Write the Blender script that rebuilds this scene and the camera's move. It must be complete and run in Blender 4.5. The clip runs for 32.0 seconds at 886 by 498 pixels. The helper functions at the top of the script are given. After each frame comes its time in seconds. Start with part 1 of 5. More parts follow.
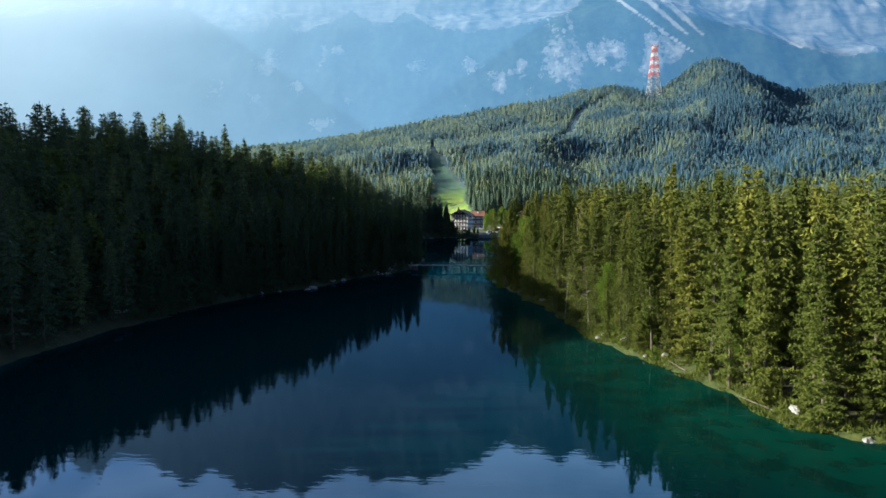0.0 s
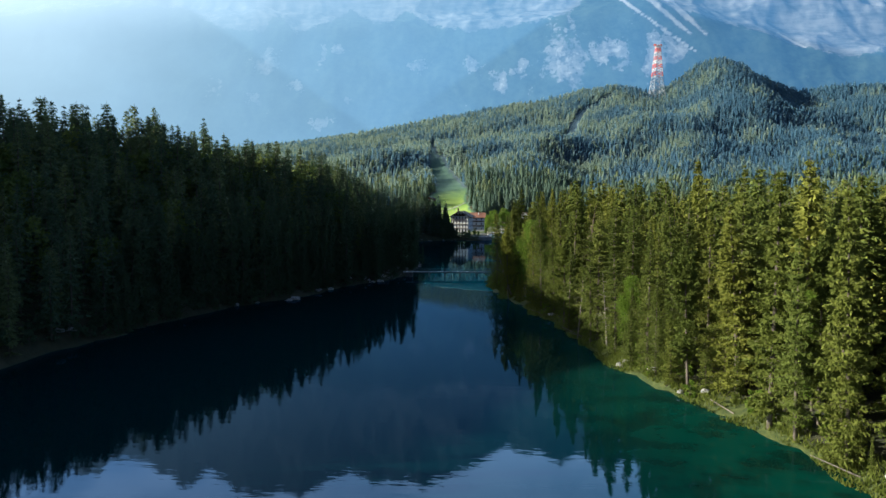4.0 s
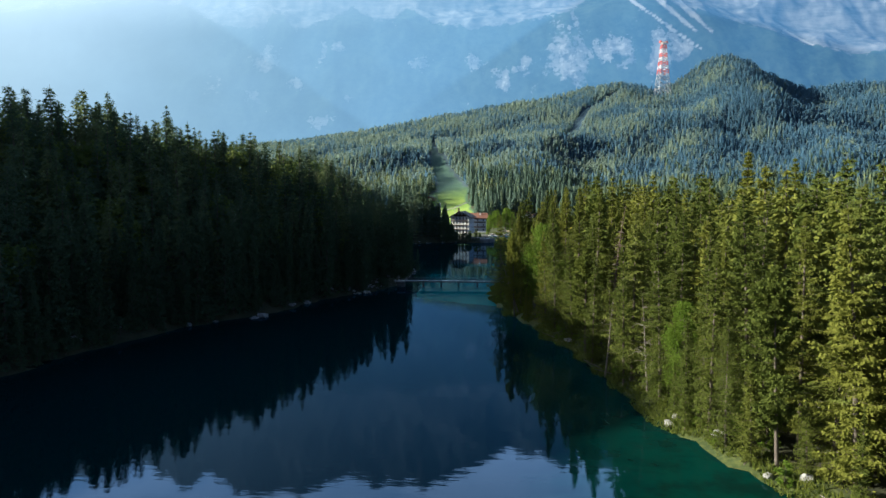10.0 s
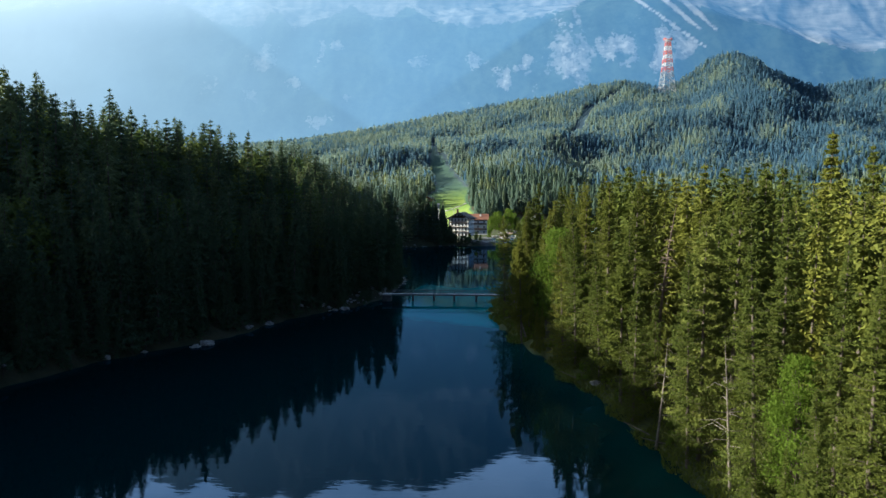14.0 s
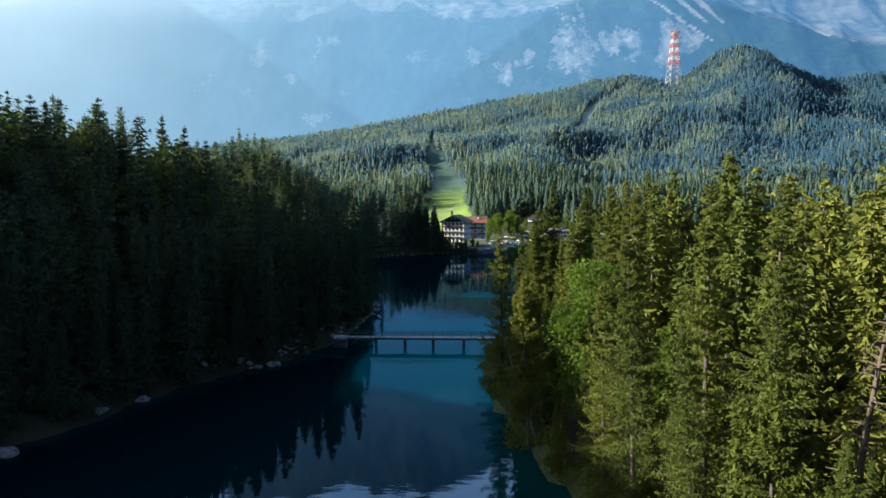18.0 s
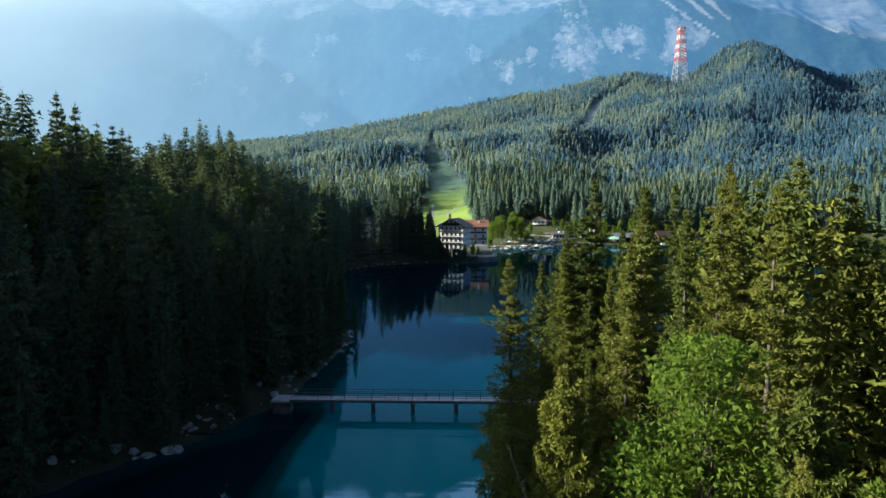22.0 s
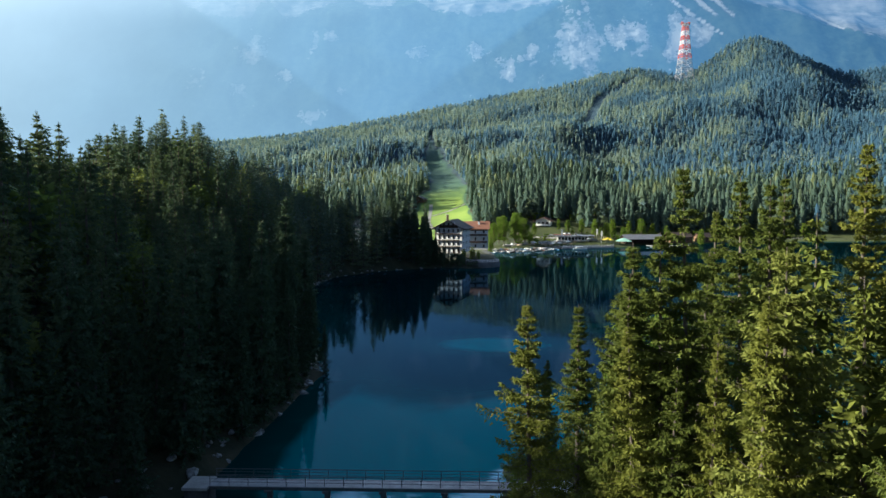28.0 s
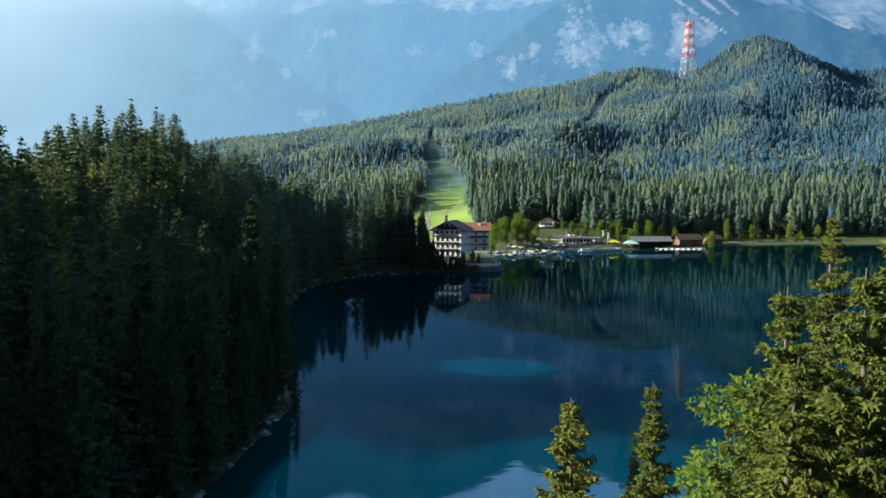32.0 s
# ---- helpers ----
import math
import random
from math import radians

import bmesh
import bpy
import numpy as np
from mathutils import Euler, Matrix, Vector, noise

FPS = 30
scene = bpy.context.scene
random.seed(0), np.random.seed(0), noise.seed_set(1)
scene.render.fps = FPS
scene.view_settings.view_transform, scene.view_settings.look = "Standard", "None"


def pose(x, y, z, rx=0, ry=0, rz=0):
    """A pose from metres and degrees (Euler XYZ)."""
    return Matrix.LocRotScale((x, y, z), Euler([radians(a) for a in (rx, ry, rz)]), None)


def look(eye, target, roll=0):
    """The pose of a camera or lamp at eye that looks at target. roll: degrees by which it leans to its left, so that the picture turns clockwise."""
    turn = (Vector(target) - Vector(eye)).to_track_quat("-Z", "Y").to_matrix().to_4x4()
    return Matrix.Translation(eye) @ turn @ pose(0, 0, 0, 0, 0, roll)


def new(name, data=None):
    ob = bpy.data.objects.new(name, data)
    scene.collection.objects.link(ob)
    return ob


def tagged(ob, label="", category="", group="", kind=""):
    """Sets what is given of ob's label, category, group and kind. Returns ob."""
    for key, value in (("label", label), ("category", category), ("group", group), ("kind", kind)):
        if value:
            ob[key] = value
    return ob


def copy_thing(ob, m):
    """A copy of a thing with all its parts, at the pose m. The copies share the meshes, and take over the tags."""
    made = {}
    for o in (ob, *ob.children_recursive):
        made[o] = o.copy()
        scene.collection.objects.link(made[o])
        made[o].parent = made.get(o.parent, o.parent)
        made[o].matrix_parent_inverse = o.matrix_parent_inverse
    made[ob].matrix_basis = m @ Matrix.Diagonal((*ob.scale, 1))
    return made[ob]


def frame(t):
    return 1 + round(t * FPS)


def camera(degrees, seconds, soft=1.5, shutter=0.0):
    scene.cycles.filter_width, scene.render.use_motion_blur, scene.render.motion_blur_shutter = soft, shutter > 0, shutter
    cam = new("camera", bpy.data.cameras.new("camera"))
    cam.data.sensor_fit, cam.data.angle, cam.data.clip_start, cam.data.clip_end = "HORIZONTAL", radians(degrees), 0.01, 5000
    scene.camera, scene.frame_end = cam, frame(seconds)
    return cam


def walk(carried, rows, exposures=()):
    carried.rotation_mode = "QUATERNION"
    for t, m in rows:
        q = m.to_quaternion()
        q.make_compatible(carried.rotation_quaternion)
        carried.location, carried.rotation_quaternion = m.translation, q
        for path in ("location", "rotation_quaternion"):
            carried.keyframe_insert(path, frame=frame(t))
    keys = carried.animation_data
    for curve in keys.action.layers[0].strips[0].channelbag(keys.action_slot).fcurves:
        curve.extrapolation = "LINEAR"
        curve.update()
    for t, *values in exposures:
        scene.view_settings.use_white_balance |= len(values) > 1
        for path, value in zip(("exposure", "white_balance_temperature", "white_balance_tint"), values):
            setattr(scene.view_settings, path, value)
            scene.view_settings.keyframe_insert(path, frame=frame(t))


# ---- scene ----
cam = camera(66.5, 32.0, 1.5)
PATH = [
    (0, (-0.915, 16.414, 29.319), (-3.338, 56.251, 26.423), 0.07),
    (0.5, (-0.878, 19.188, 29.385), (-3.311, 59.016, 26.494), 0.08),
    (1, (-0.871, 21.916, 29.446), (-3.309, 61.744, 26.556), 0.12),
    (1.5, (-0.878, 24.608, 29.496), (-3.319, 64.440, 26.608), 0.15),
    (2, (-0.890, 27.344, 29.525), (-3.335, 67.176, 26.643), 0.17),
    (2.5, (-0.911, 30.139, 29.531), (-3.359, 69.965, 26.659), 0.19),
    (3, (-0.943, 32.813, 29.528), (-3.394, 72.634, 26.666), 0.20),
    (3.5, (-0.975, 35.516, 29.540), (-3.431, 75.335, 26.681), 0.20),
    (5.5, (-1.006, 46.145, 29.685), (-3.486, 85.965, 26.788), 0.22),
    (6, (-0.982, 48.826, 29.657), (-3.482, 88.646, 26.770), 0.25),
    (6.5, (-0.966, 51.586, 29.670), (-3.486, 91.406, 26.782), 0.26),
    (7, (-0.961, 54.234, 29.687), (-3.499, 94.054, 26.795), 0.27),
    (7.5, (-0.958, 56.891, 29.678), (-3.510, 96.711, 26.786), 0.27),
    (8, (-0.960, 59.431, 29.651), (-3.518, 99.251, 26.765), 0.26),
    (8.5, (-0.971, 61.881, 29.627), (-3.531, 101.701, 26.745), 0.27),
    (9, (-0.979, 64.542, 29.605), (-3.541, 104.362, 26.723), 0.27),
    (9.5, (-0.980, 67.146, 29.579), (-3.548, 106.966, 26.692), 0.26),
    (10, (-0.985, 69.788, 29.558), (-3.563, 109.606, 26.665), 0.27),
    (10.5, (-1.016, 74.095, 29.543), (-3.602, 113.909, 26.645), 0.28),
    (11, (-1.068, 80.545, 29.498), (-3.655, 120.351, 26.602), 0.27),
    (11.5, (-1.087, 83.624, 29.406), (-3.677, 123.426, 26.519), 0.23),
    (12, (-1.043, 86.230, 29.303), (-3.645, 126.032, 26.431), 0.21),
    (12.5, (-0.959, 89.198, 29.218), (-3.577, 129.005, 26.356), 0.20),
    (13, (-0.885, 93.884, 29.138), (-3.518, 133.699, 26.285), 0.20),
    (13.5, (-0.853, 99.559, 29.048), (-3.496, 139.381, 26.206), 0.20),
    (15.5, (-0.760, 116.828, 29.090), (-3.420, 156.644, 26.252), 0.09),
    (16, (-0.125, 124.405, 29.549), (-2.802, 164.216, 26.701), 0.03),
    (16.5, (0.407, 133.028, 29.980), (-2.290, 172.835, 27.110), 0.01),
    (17, (0.827, 141.663, 30.350), (-1.895, 181.462, 27.451), 0.00),
    (17.5, (1.129, 150.257, 30.657), (-1.615, 190.045, 27.733), -0.00),
    (18, (1.298, 159.091, 30.907), (-1.463, 198.875, 27.966), -0.01),
    (18.5, (1.345, 168.345, 31.102), (-1.435, 208.132, 28.156), -0.03),
    (19, (1.326, 176.652, 31.258), (-1.473, 216.446, 28.315), -0.07),
    (19.5, (1.295, 183.417, 31.373), (-1.520, 223.215, 28.438), -0.10),
    (20, (1.265, 189.238, 31.426), (-1.564, 229.038, 28.501), -0.12),
    (20.5, (1.231, 193.163, 31.438), (-1.611, 232.963, 28.521), -0.14),
    (21, (1.200, 195.752, 31.463), (-1.651, 235.552, 28.550), -0.15),
    (21.5, (1.179, 198.065, 31.512), (-1.681, 237.863, 28.596), -0.14),
    (22, (1.156, 200.525, 31.556), (-1.711, 240.319, 28.636), -0.13),
    (22.5, (1.134, 203.052, 31.594), (-1.737, 242.840, 28.666), -0.14),
    (23, (1.130, 205.567, 31.634), (-1.745, 245.353, 28.694), -0.17),
    (23.5, (1.123, 208.021, 31.669), (-1.755, 247.808, 28.719), -0.18),
    (24, (1.096, 210.646, 31.695), (-1.782, 250.432, 28.741), -0.17),
    (24.5, (1.062, 213.191, 31.720), (-1.815, 252.977, 28.767), -0.14),
    (25, (1.036, 215.645, 31.754), (-1.842, 255.433, 28.799), -0.14),
    (25.5, (1.030, 217.873, 31.797), (-1.863, 257.657, 28.836), -0.18),
    (27.5, (0.925, 228.062, 31.782), (-1.992, 267.841, 28.841), -0.20),
    (28, (0.857, 230.307, 31.807), (-2.051, 270.091, 28.848), -0.19),
    (28.5, (0.800, 232.850, 31.824), (-2.105, 272.637, 28.854), -0.17),
    (29, (0.748, 235.176, 31.835), (-2.156, 274.961, 28.863), -0.13),
    (29.5, (0.700, 237.646, 31.844), (-2.205, 277.427, 28.874), -0.11),
    (30, (0.663, 240.057, 31.849), (-2.249, 279.837, 28.876), -0.10),
    (30.5, (0.632, 242.623, 31.843), (-2.292, 282.403, 28.864), -0.09),
    (31, (0.592, 244.913, 31.823), (-2.341, 284.693, 28.845), -0.07),
    (31.5, (0.544, 247.503, 31.793), (-2.395, 287.283, 28.820), -0.03),
    (32, (0.495, 250.206, 31.756), (-2.445, 289.986, 28.781), 0.01),
]
walk(cam, [(t, look(e, a, r)) for t, e, a, r in PATH], [(0, 1.25, 5600, 10), (32, 1.25, 5600, 10)])

# ---- world and sun ----
SUN_AZ, SUN_EL = radians(-97), radians(19.5)      # azimuth from ahead, negative is left
to_sun = Vector((math.sin(SUN_AZ) * math.cos(SUN_EL), math.cos(SUN_AZ) * math.cos(SUN_EL), math.sin(SUN_EL)))
world = bpy.data.worlds.new("sky")
scene.world = world
world.use_nodes = True
wn = world.node_tree
wn.nodes.clear()
sky = wn.nodes.new("ShaderNodeTexSky")
sky.sky_type, sky.sun_disc = "NISHITA", False
sky.sun_elevation, sky.sun_rotation = SUN_EL, SUN_AZ
sky.air_density, sky.dust_density, sky.ozone_density = 1.0, 4.0, 2.0
bg = wn.nodes.new("ShaderNodeBackground")
bg.inputs["Strength"].default_value = 0.039
wout = wn.nodes.new("ShaderNodeOutputWorld")
wn.links.new(sky.outputs[0], bg.inputs[0])
wn.links.new(bg.outputs[0], wout.inputs[0])
lamp = bpy.data.lights.new("sun", "SUN")
lamp.energy, lamp.angle, lamp.color = 4.8, radians(0.6), (1.0, 0.86, 0.60)
sun = new("sun", lamp)
sun.matrix_world = look(to_sun * 900, (0, 0, 0))

# ---- materials ----


class Nodes:
    """A small builder for node materials."""

    def __init__(self, name):
        self.m = bpy.data.materials.new(name)
        self.m.use_nodes = True
        self.t = self.m.node_tree
        self.t.nodes.clear()
        self.out = self.t.nodes.new("ShaderNodeOutputMaterial")

    def node(self, kind, props=None, **links):
        n = self.t.nodes.new(kind)
        for k, v in (props or {}).items():
            setattr(n, k, v)
        for k, v in links.items():
            self.put(n, k.replace("_", " "), v)
        return n

    def put(self, n, k, v):
        s = n.inputs[int(k)] if k.isdigit() else n.inputs[k]
        if isinstance(v, bpy.types.NodeSocket):
            self.t.links.new(v, s)
        else:
            s.default_value = v

    def math(self, op, a, b=0.0):
        n = self.node("ShaderNodeMath", {"operation": op})
        self.put(n, "0", a)
        self.put(n, "1", b)
        return n.outputs[0]

    def mix(self, f, a, b):
        n = self.node("ShaderNodeMix", {"data_type": "RGBA"})
        for i, v in ((0, f), (6, a), (7, b)):
            if isinstance(v, bpy.types.NodeSocket):
                self.t.links.new(v, n.inputs[i])
            else:
                n.inputs[i].default_value = (*v, 1) if isinstance(v, tuple) and len(v) == 3 else v
        return n.outputs[2]

    def noise(self, scale, detail=3.0, rough=0.55, vector=None):
        n = self.node("ShaderNodeTexNoise", Scale=scale, Detail=detail, Roughness=rough)
        if vector is not None:
            self.t.links.new(vector, n.inputs["Vector"])
        return n.outputs[0]

    def ramp(self, f, lo, hi):
        n = self.node("ShaderNodeMapRange", {"interpolation_type": "SMOOTHSTEP"})
        self.put(n, "0", f)
        n.inputs[1].default_value, n.inputs[2].default_value = lo, hi
        return n.outputs[0]

    def place(self, scale=(1, 1, 1), turn=(0, 0, 0)):
        g = self.node("ShaderNodeNewGeometry")
        m = self.node("ShaderNodeMapping", Vector=g.outputs["Position"])
        m.inputs["Scale"].default_value, m.inputs["Rotation"].default_value = scale, turn
        return m.outputs[0]

    def bump(self, height, strength, distance):
        return self.node("ShaderNodeBump", Height=height, Strength=strength, Distance=distance).outputs[0]

    def done(self, shader):
        self.t.links.new(shader, self.out.inputs[0])
        return self.m


def plain(name, a, b, scale, rough=0.7, metal=0.0, relief=0.0):
    """A surface of two colours mixed by noise at two scales, with a fine relief."""
    n = Nodes(name)
    p = n.place()
    f = n.math("ADD", n.math("MULTIPLY", n.noise(scale, 4, 0.6, p), 0.65), n.math("MULTIPLY", n.noise(scale * 7, 3, 0.6, p), 0.35))
    s = n.node("ShaderNodeBsdfPrincipled", Roughness=rough, Metallic=metal)
    n.t.links.new(n.mix(n.ramp(f, 0.34, 0.66), a, b), s.inputs["Base Color"])
    if relief:
        n.t.links.new(n.bump(n.noise(scale * 9, 4, 0.6, p), 0.6, relief), s.inputs["Normal"])
    return n.done(s.outputs[0])


def foliage(name, a, b, c, shared=False, glow=0.22, haze_sheen=0.0, warm=(0.17, 0.24, 0.04)):
    """Needles or leaves: every spray differs a little, every tree a little more; some light comes through."""
    n = Nodes(name)
    g = n.node("ShaderNodeNewGeometry")
    if shared:
        tree = n.node("ShaderNodeAttribute", {"attribute_name": "tint"}).outputs["Fac"]
    else:
        tree = n.node("ShaderNodeObjectInfo").outputs["Random"]
    spray = g.outputs["Random Per Island"]
    col = n.mix(n.math("MULTIPLY", spray, 0.8), a, b)
    col = n.mix(n.math("MULTIPLY", n.ramp(tree, 0.35, 1.0), 0.75), col, c)
    d = n.node("ShaderNodeBsdfPrincipled", Roughness=0.75)
    d.inputs["Specular IOR Level"].default_value = 0.12
    n.t.links.new(col, d.inputs["Base Color"])
    # Bluish sheen that stands in for distance haze on the far trees.
    if haze_sheen:
        d.inputs["Sheen Weight"].default_value, d.inputs["Sheen Roughness"].default_value = haze_sheen, 0.5
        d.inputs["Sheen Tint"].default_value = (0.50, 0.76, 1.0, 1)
    t = n.node("ShaderNodeBsdfTranslucent")
    n.t.links.new(n.mix(0.35, col, warm), t.inputs[0])
    m = n.node("ShaderNodeMixShader")
    m.inputs[0].default_value = glow
    n.t.links.new(d.outputs[0], m.inputs[1])
    n.t.links.new(t.outputs[0], m.inputs[2])
    return n.done(m.outputs[0])


NEEDLE = ((0.064, 0.090, 0.020), (0.138, 0.165, 0.028), (0.190, 0.200, 0.034))
needles = foliage("spruce_needles", *NEEDLE, glow=0.22)
needles_wood = foliage("spruce_needles_of_the_wood", *NEEDLE, shared=True, glow=0.12)
larch = foliage("larch_needles", (0.10, 0.14, 0.03), (0.165, 0.20, 0.042), (0.20, 0.22, 0.05))
leaves = foliage("broad_leaves", (0.10, 0.17, 0.020), (0.165, 0.245, 0.030), (0.20, 0.265, 0.034), glow=0.45)
leaves_wood = foliage("leaves_of_the_wood", (0.085, 0.135, 0.035), (0.14, 0.19, 0.05), (0.20, 0.235, 0.07), shared=True, glow=0.42)
# Far forest: needles painted blue and pale to stand in for haze.
hill_haze_needles = foliage("hill_haze_needles", (0.060, 0.155, 0.275), (0.100, 0.200, 0.285), (0.295, 0.350, 0.220), shared=True, glow=0.58, haze_sheen=1.0, warm=(0.25, 0.34, 0.25))
# Needles at the hill's foot, with a milder blue haze put into the colour.
foot_haze_needles = foliage("valley_haze_needles", (0.058, 0.104, 0.086), (0.100, 0.148, 0.096), (0.215, 0.250, 0.105), shared=True, glow=0.32, haze_sheen=0.35, warm=(0.17, 0.20, 0.06))
# Bluer copy of the spruce needles: the slope's shade and haze as colour.
slope_haze_needles = foliage("slope_haze_needles", (0.062, 0.104, 0.068), (0.096, 0.144, 0.075), (0.160, 0.196, 0.080), shared=True, glow=0.15)
bark = plain("bark", (0.070, 0.057, 0.047), (0.15, 0.128, 0.108), 2.0, 0.9, 0, 0.03)
dead_wood = plain("dead_wood", (0.11, 0.095, 0.08), (0.24, 0.215, 0.185), 2.5, 0.85, 0, 0.02)
stone = plain("limestone", (0.16, 0.16, 0.155), (0.44, 0.44, 0.425), 1.2, 0.85, 0, 0.05)
gravel = plain("pale_gravel", (0.36, 0.36, 0.36), (0.55, 0.55, 0.54), 0.8, 0.9, 0, 0.04)
white_wall = plain("white_plaster", (0.78, 0.80, 0.81), (0.86, 0.87, 0.87), 0.6, 0.8)
dark_timber = plain("dark_timber", (0.045, 0.030, 0.022), (0.10, 0.065, 0.045), 1.5, 0.75)
brown_timber = plain("brown_timber", (0.12, 0.07, 0.04), (0.22, 0.13, 0.08), 1.5, 0.75)
pale_timber = plain("pale_timber", (0.40, 0.33, 0.22), (0.56, 0.48, 0.34), 1.2, 0.8)
red_tile = plain("red_roof_tile", (0.16, 0.075, 0.05), (0.28, 0.13, 0.085), 0.9, 0.8)
dark_tile = plain("dark_roof_tile", (0.030, 0.023, 0.020), (0.070, 0.048, 0.040), 0.9, 0.8)
grey_metal = plain("grey_sheet_metal", (0.13, 0.14, 0.16), (0.22, 0.23, 0.25), 0.7, 0.5, 0.2)
galvanised = plain("galvanised_steel", (0.42, 0.43, 0.44), (0.58, 0.59, 0.60), 0.5, 0.5, 0.4)
white_paint = plain("white_steel_paint", (0.72, 0.72, 0.72), (0.82, 0.82, 0.82), 0.3, 0.5)
red_paint = plain("red_steel_paint", (0.55, 0.07, 0.035), (0.70, 0.12, 0.06), 0.3, 0.5)
bridge_steel = plain("weathered_bridge_steel", (0.10, 0.11, 0.12), (0.18, 0.19, 0.20), 1.2, 0.55, 0.5)
bridge_deck = plain("worn_pale_planks", (0.30, 0.31, 0.33), (0.46, 0.47, 0.49), 1.0, 0.8)
concrete = plain("concrete", (0.34, 0.34, 0.33), (0.48, 0.48, 0.46), 0.8, 0.85)
yellow_cloth = plain("yellow_cloth", (0.75, 0.62, 0.03), (0.85, 0.72, 0.06), 0.6, 0.8)
teal_cloth = plain("pale_green_cloth", (0.25, 0.52, 0.42), (0.36, 0.62, 0.52), 0.6, 0.8)
boat_white = plain("white_boat_hull", (0.70, 0.71, 0.72), (0.82, 0.82, 0.82), 0.8, 0.35)
boat_blue = plain("blue_boat_hull", (0.06, 0.16, 0.32), (0.10, 0.24, 0.42), 0.8, 0.35)


def window_glass():
    n = Nodes("window_glass")
    s = n.node("ShaderNodeBsdfPrincipled", Roughness=0.08)
    s.inputs["Base Color"].default_value = (0.02, 0.025, 0.03, 1)
    return n.done(s.outputs[0])


glass = window_glass()


def ground_material():
    """Forest floor, grass near the water, meadow, pale stony banks, lake bed."""
    n = Nodes("ground")
    p = n.place()
    at = lambda k: n.node("ShaderNodeAttribute", {"attribute_name": k}).outputs["Fac"]
    fine, mid, big = n.noise(1.3, 4, 0.6, p), n.noise(0.22, 4, 0.6, p), n.noise(0.03, 3, 0.5, p)
    floor_ = n.mix(n.ramp(mid, 0.35, 0.65), (0.026, 0.034, 0.014), (0.055, 0.053, 0.026))
    grass_ = n.mix(n.ramp(fine, 0.3, 0.7), (0.035, 0.056, 0.012), (0.085, 0.105, 0.022))
    lawn = n.mix(n.ramp(big, 0.35, 0.65), (0.16, 0.27, 0.034), (0.25, 0.36, 0.050))
    # Upper meadow's duller green, with distance haze mixed into the colour.
    hazed_lawn = n.mix(n.ramp(mid, 0.35, 0.65), (0.045, 0.115, 0.060), (0.075, 0.155, 0.072))
    lawn = n.mix(n.ramp(n.math("ADD", at("meadow"), n.math("MULTIPLY", mid, 0.2)), 0.65, 1.0), hazed_lawn, lawn)
    bank = n.mix(n.ramp(fine, 0.3, 0.7), (0.07, 0.07, 0.06), (0.22, 0.22, 0.21))
    col = n.mix(n.ramp(n.math("ADD", at("grass"), n.math("MULTIPLY", mid, 0.3)), 0.45, 0.8), floor_, grass_)
    col = n.mix(n.ramp(n.math("ADD", at("meadow"), n.math("MULTIPLY", mid, 0.2)), 0.3, 0.5), col, lawn)
    col = n.mix(n.ramp(n.math("ADD", at("stony"), n.math("MULTIPLY", mid, 0.5)), 0.6, 0.95), col, bank)
    # Far hillside ground: a bluish tint that puts distance haze into its colour.
    hazed_ground = n.mix(n.ramp(mid, 0.35, 0.65), (0.028, 0.070, 0.115), (0.050, 0.098, 0.130))
    col = n.mix(at("hazed_ground"), col, hazed_ground)
    s = n.node("ShaderNodeBsdfPrincipled", Roughness=0.95)
    n.t.links.new(col, s.inputs["Base Color"])
    n.t.links.new(n.bump(n.math("ADD", fine, mid), 0.7, 0.25), s.inputs["Normal"])
    return n.done(s.outputs[0])


def water_material():
    """Clear lake water: green-blue where it is shallow, near black where it is deep, with a fine ripple."""
    n = Nodes("lake_water")
    depth = n.node("ShaderNodeAttribute", {"attribute_name": "depth"}).outputs["Fac"]
    p = n.place()
    d = n.math("ADD", depth, n.math("MULTIPLY", n.math("SUBTRACT", n.noise(0.045, 4, 0.55, p), 0.5), 9.0))
    col = n.mix(n.ramp(d, -4.0, 1.0), (0.004, 0.165, 0.185), (0.004, 0.042, 0.043))
    col = n.mix(n.ramp(d, 1.5, 9.0), col, (0.0010, 0.013, 0.0165))
    weed = n.ramp(n.noise(0.16, 4, 0.6, p), 0.42, 0.66)
    green = n.mix(weed, (0.003, 0.041, 0.029), (0.003, 0.020, 0.014))
    col = n.mix(n.node("ShaderNodeAttribute", {"attribute_name": "shelf"}).outputs["Fac"], col, green)
    body = n.node("ShaderNodeBsdfDiffuse")
    n.t.links.new(col, body.inputs[0])
    ripple = n.math("ADD", n.noise(0.9, 3, 0.5, n.place((0.35, 1.0, 1.0))), n.math("MULTIPLY", n.noise(0.12, 2, 0.5, n.place((0.4, 1.0, 1.0))), 2.0))
    normal = n.bump(ripple, 0.038, 0.16)
    gloss = n.node("ShaderNodeBsdfGlossy", Roughness=0.02)
    gloss.inputs[0].default_value = (0.38, 0.55, 0.78, 1)
    n.t.links.new(normal, gloss.inputs["Normal"])
    fr = n.node("ShaderNodeFresnel", IOR=1.16)
    n.t.links.new(normal, fr.inputs["Normal"])
    m = n.node("ShaderNodeMixShader", Fac=fr.outputs[0])
    n.t.links.new(body.outputs[0], m.inputs[1])
    n.t.links.new(gloss.outputs[0], m.inputs[2])
    return n.done(m.outputs[0])


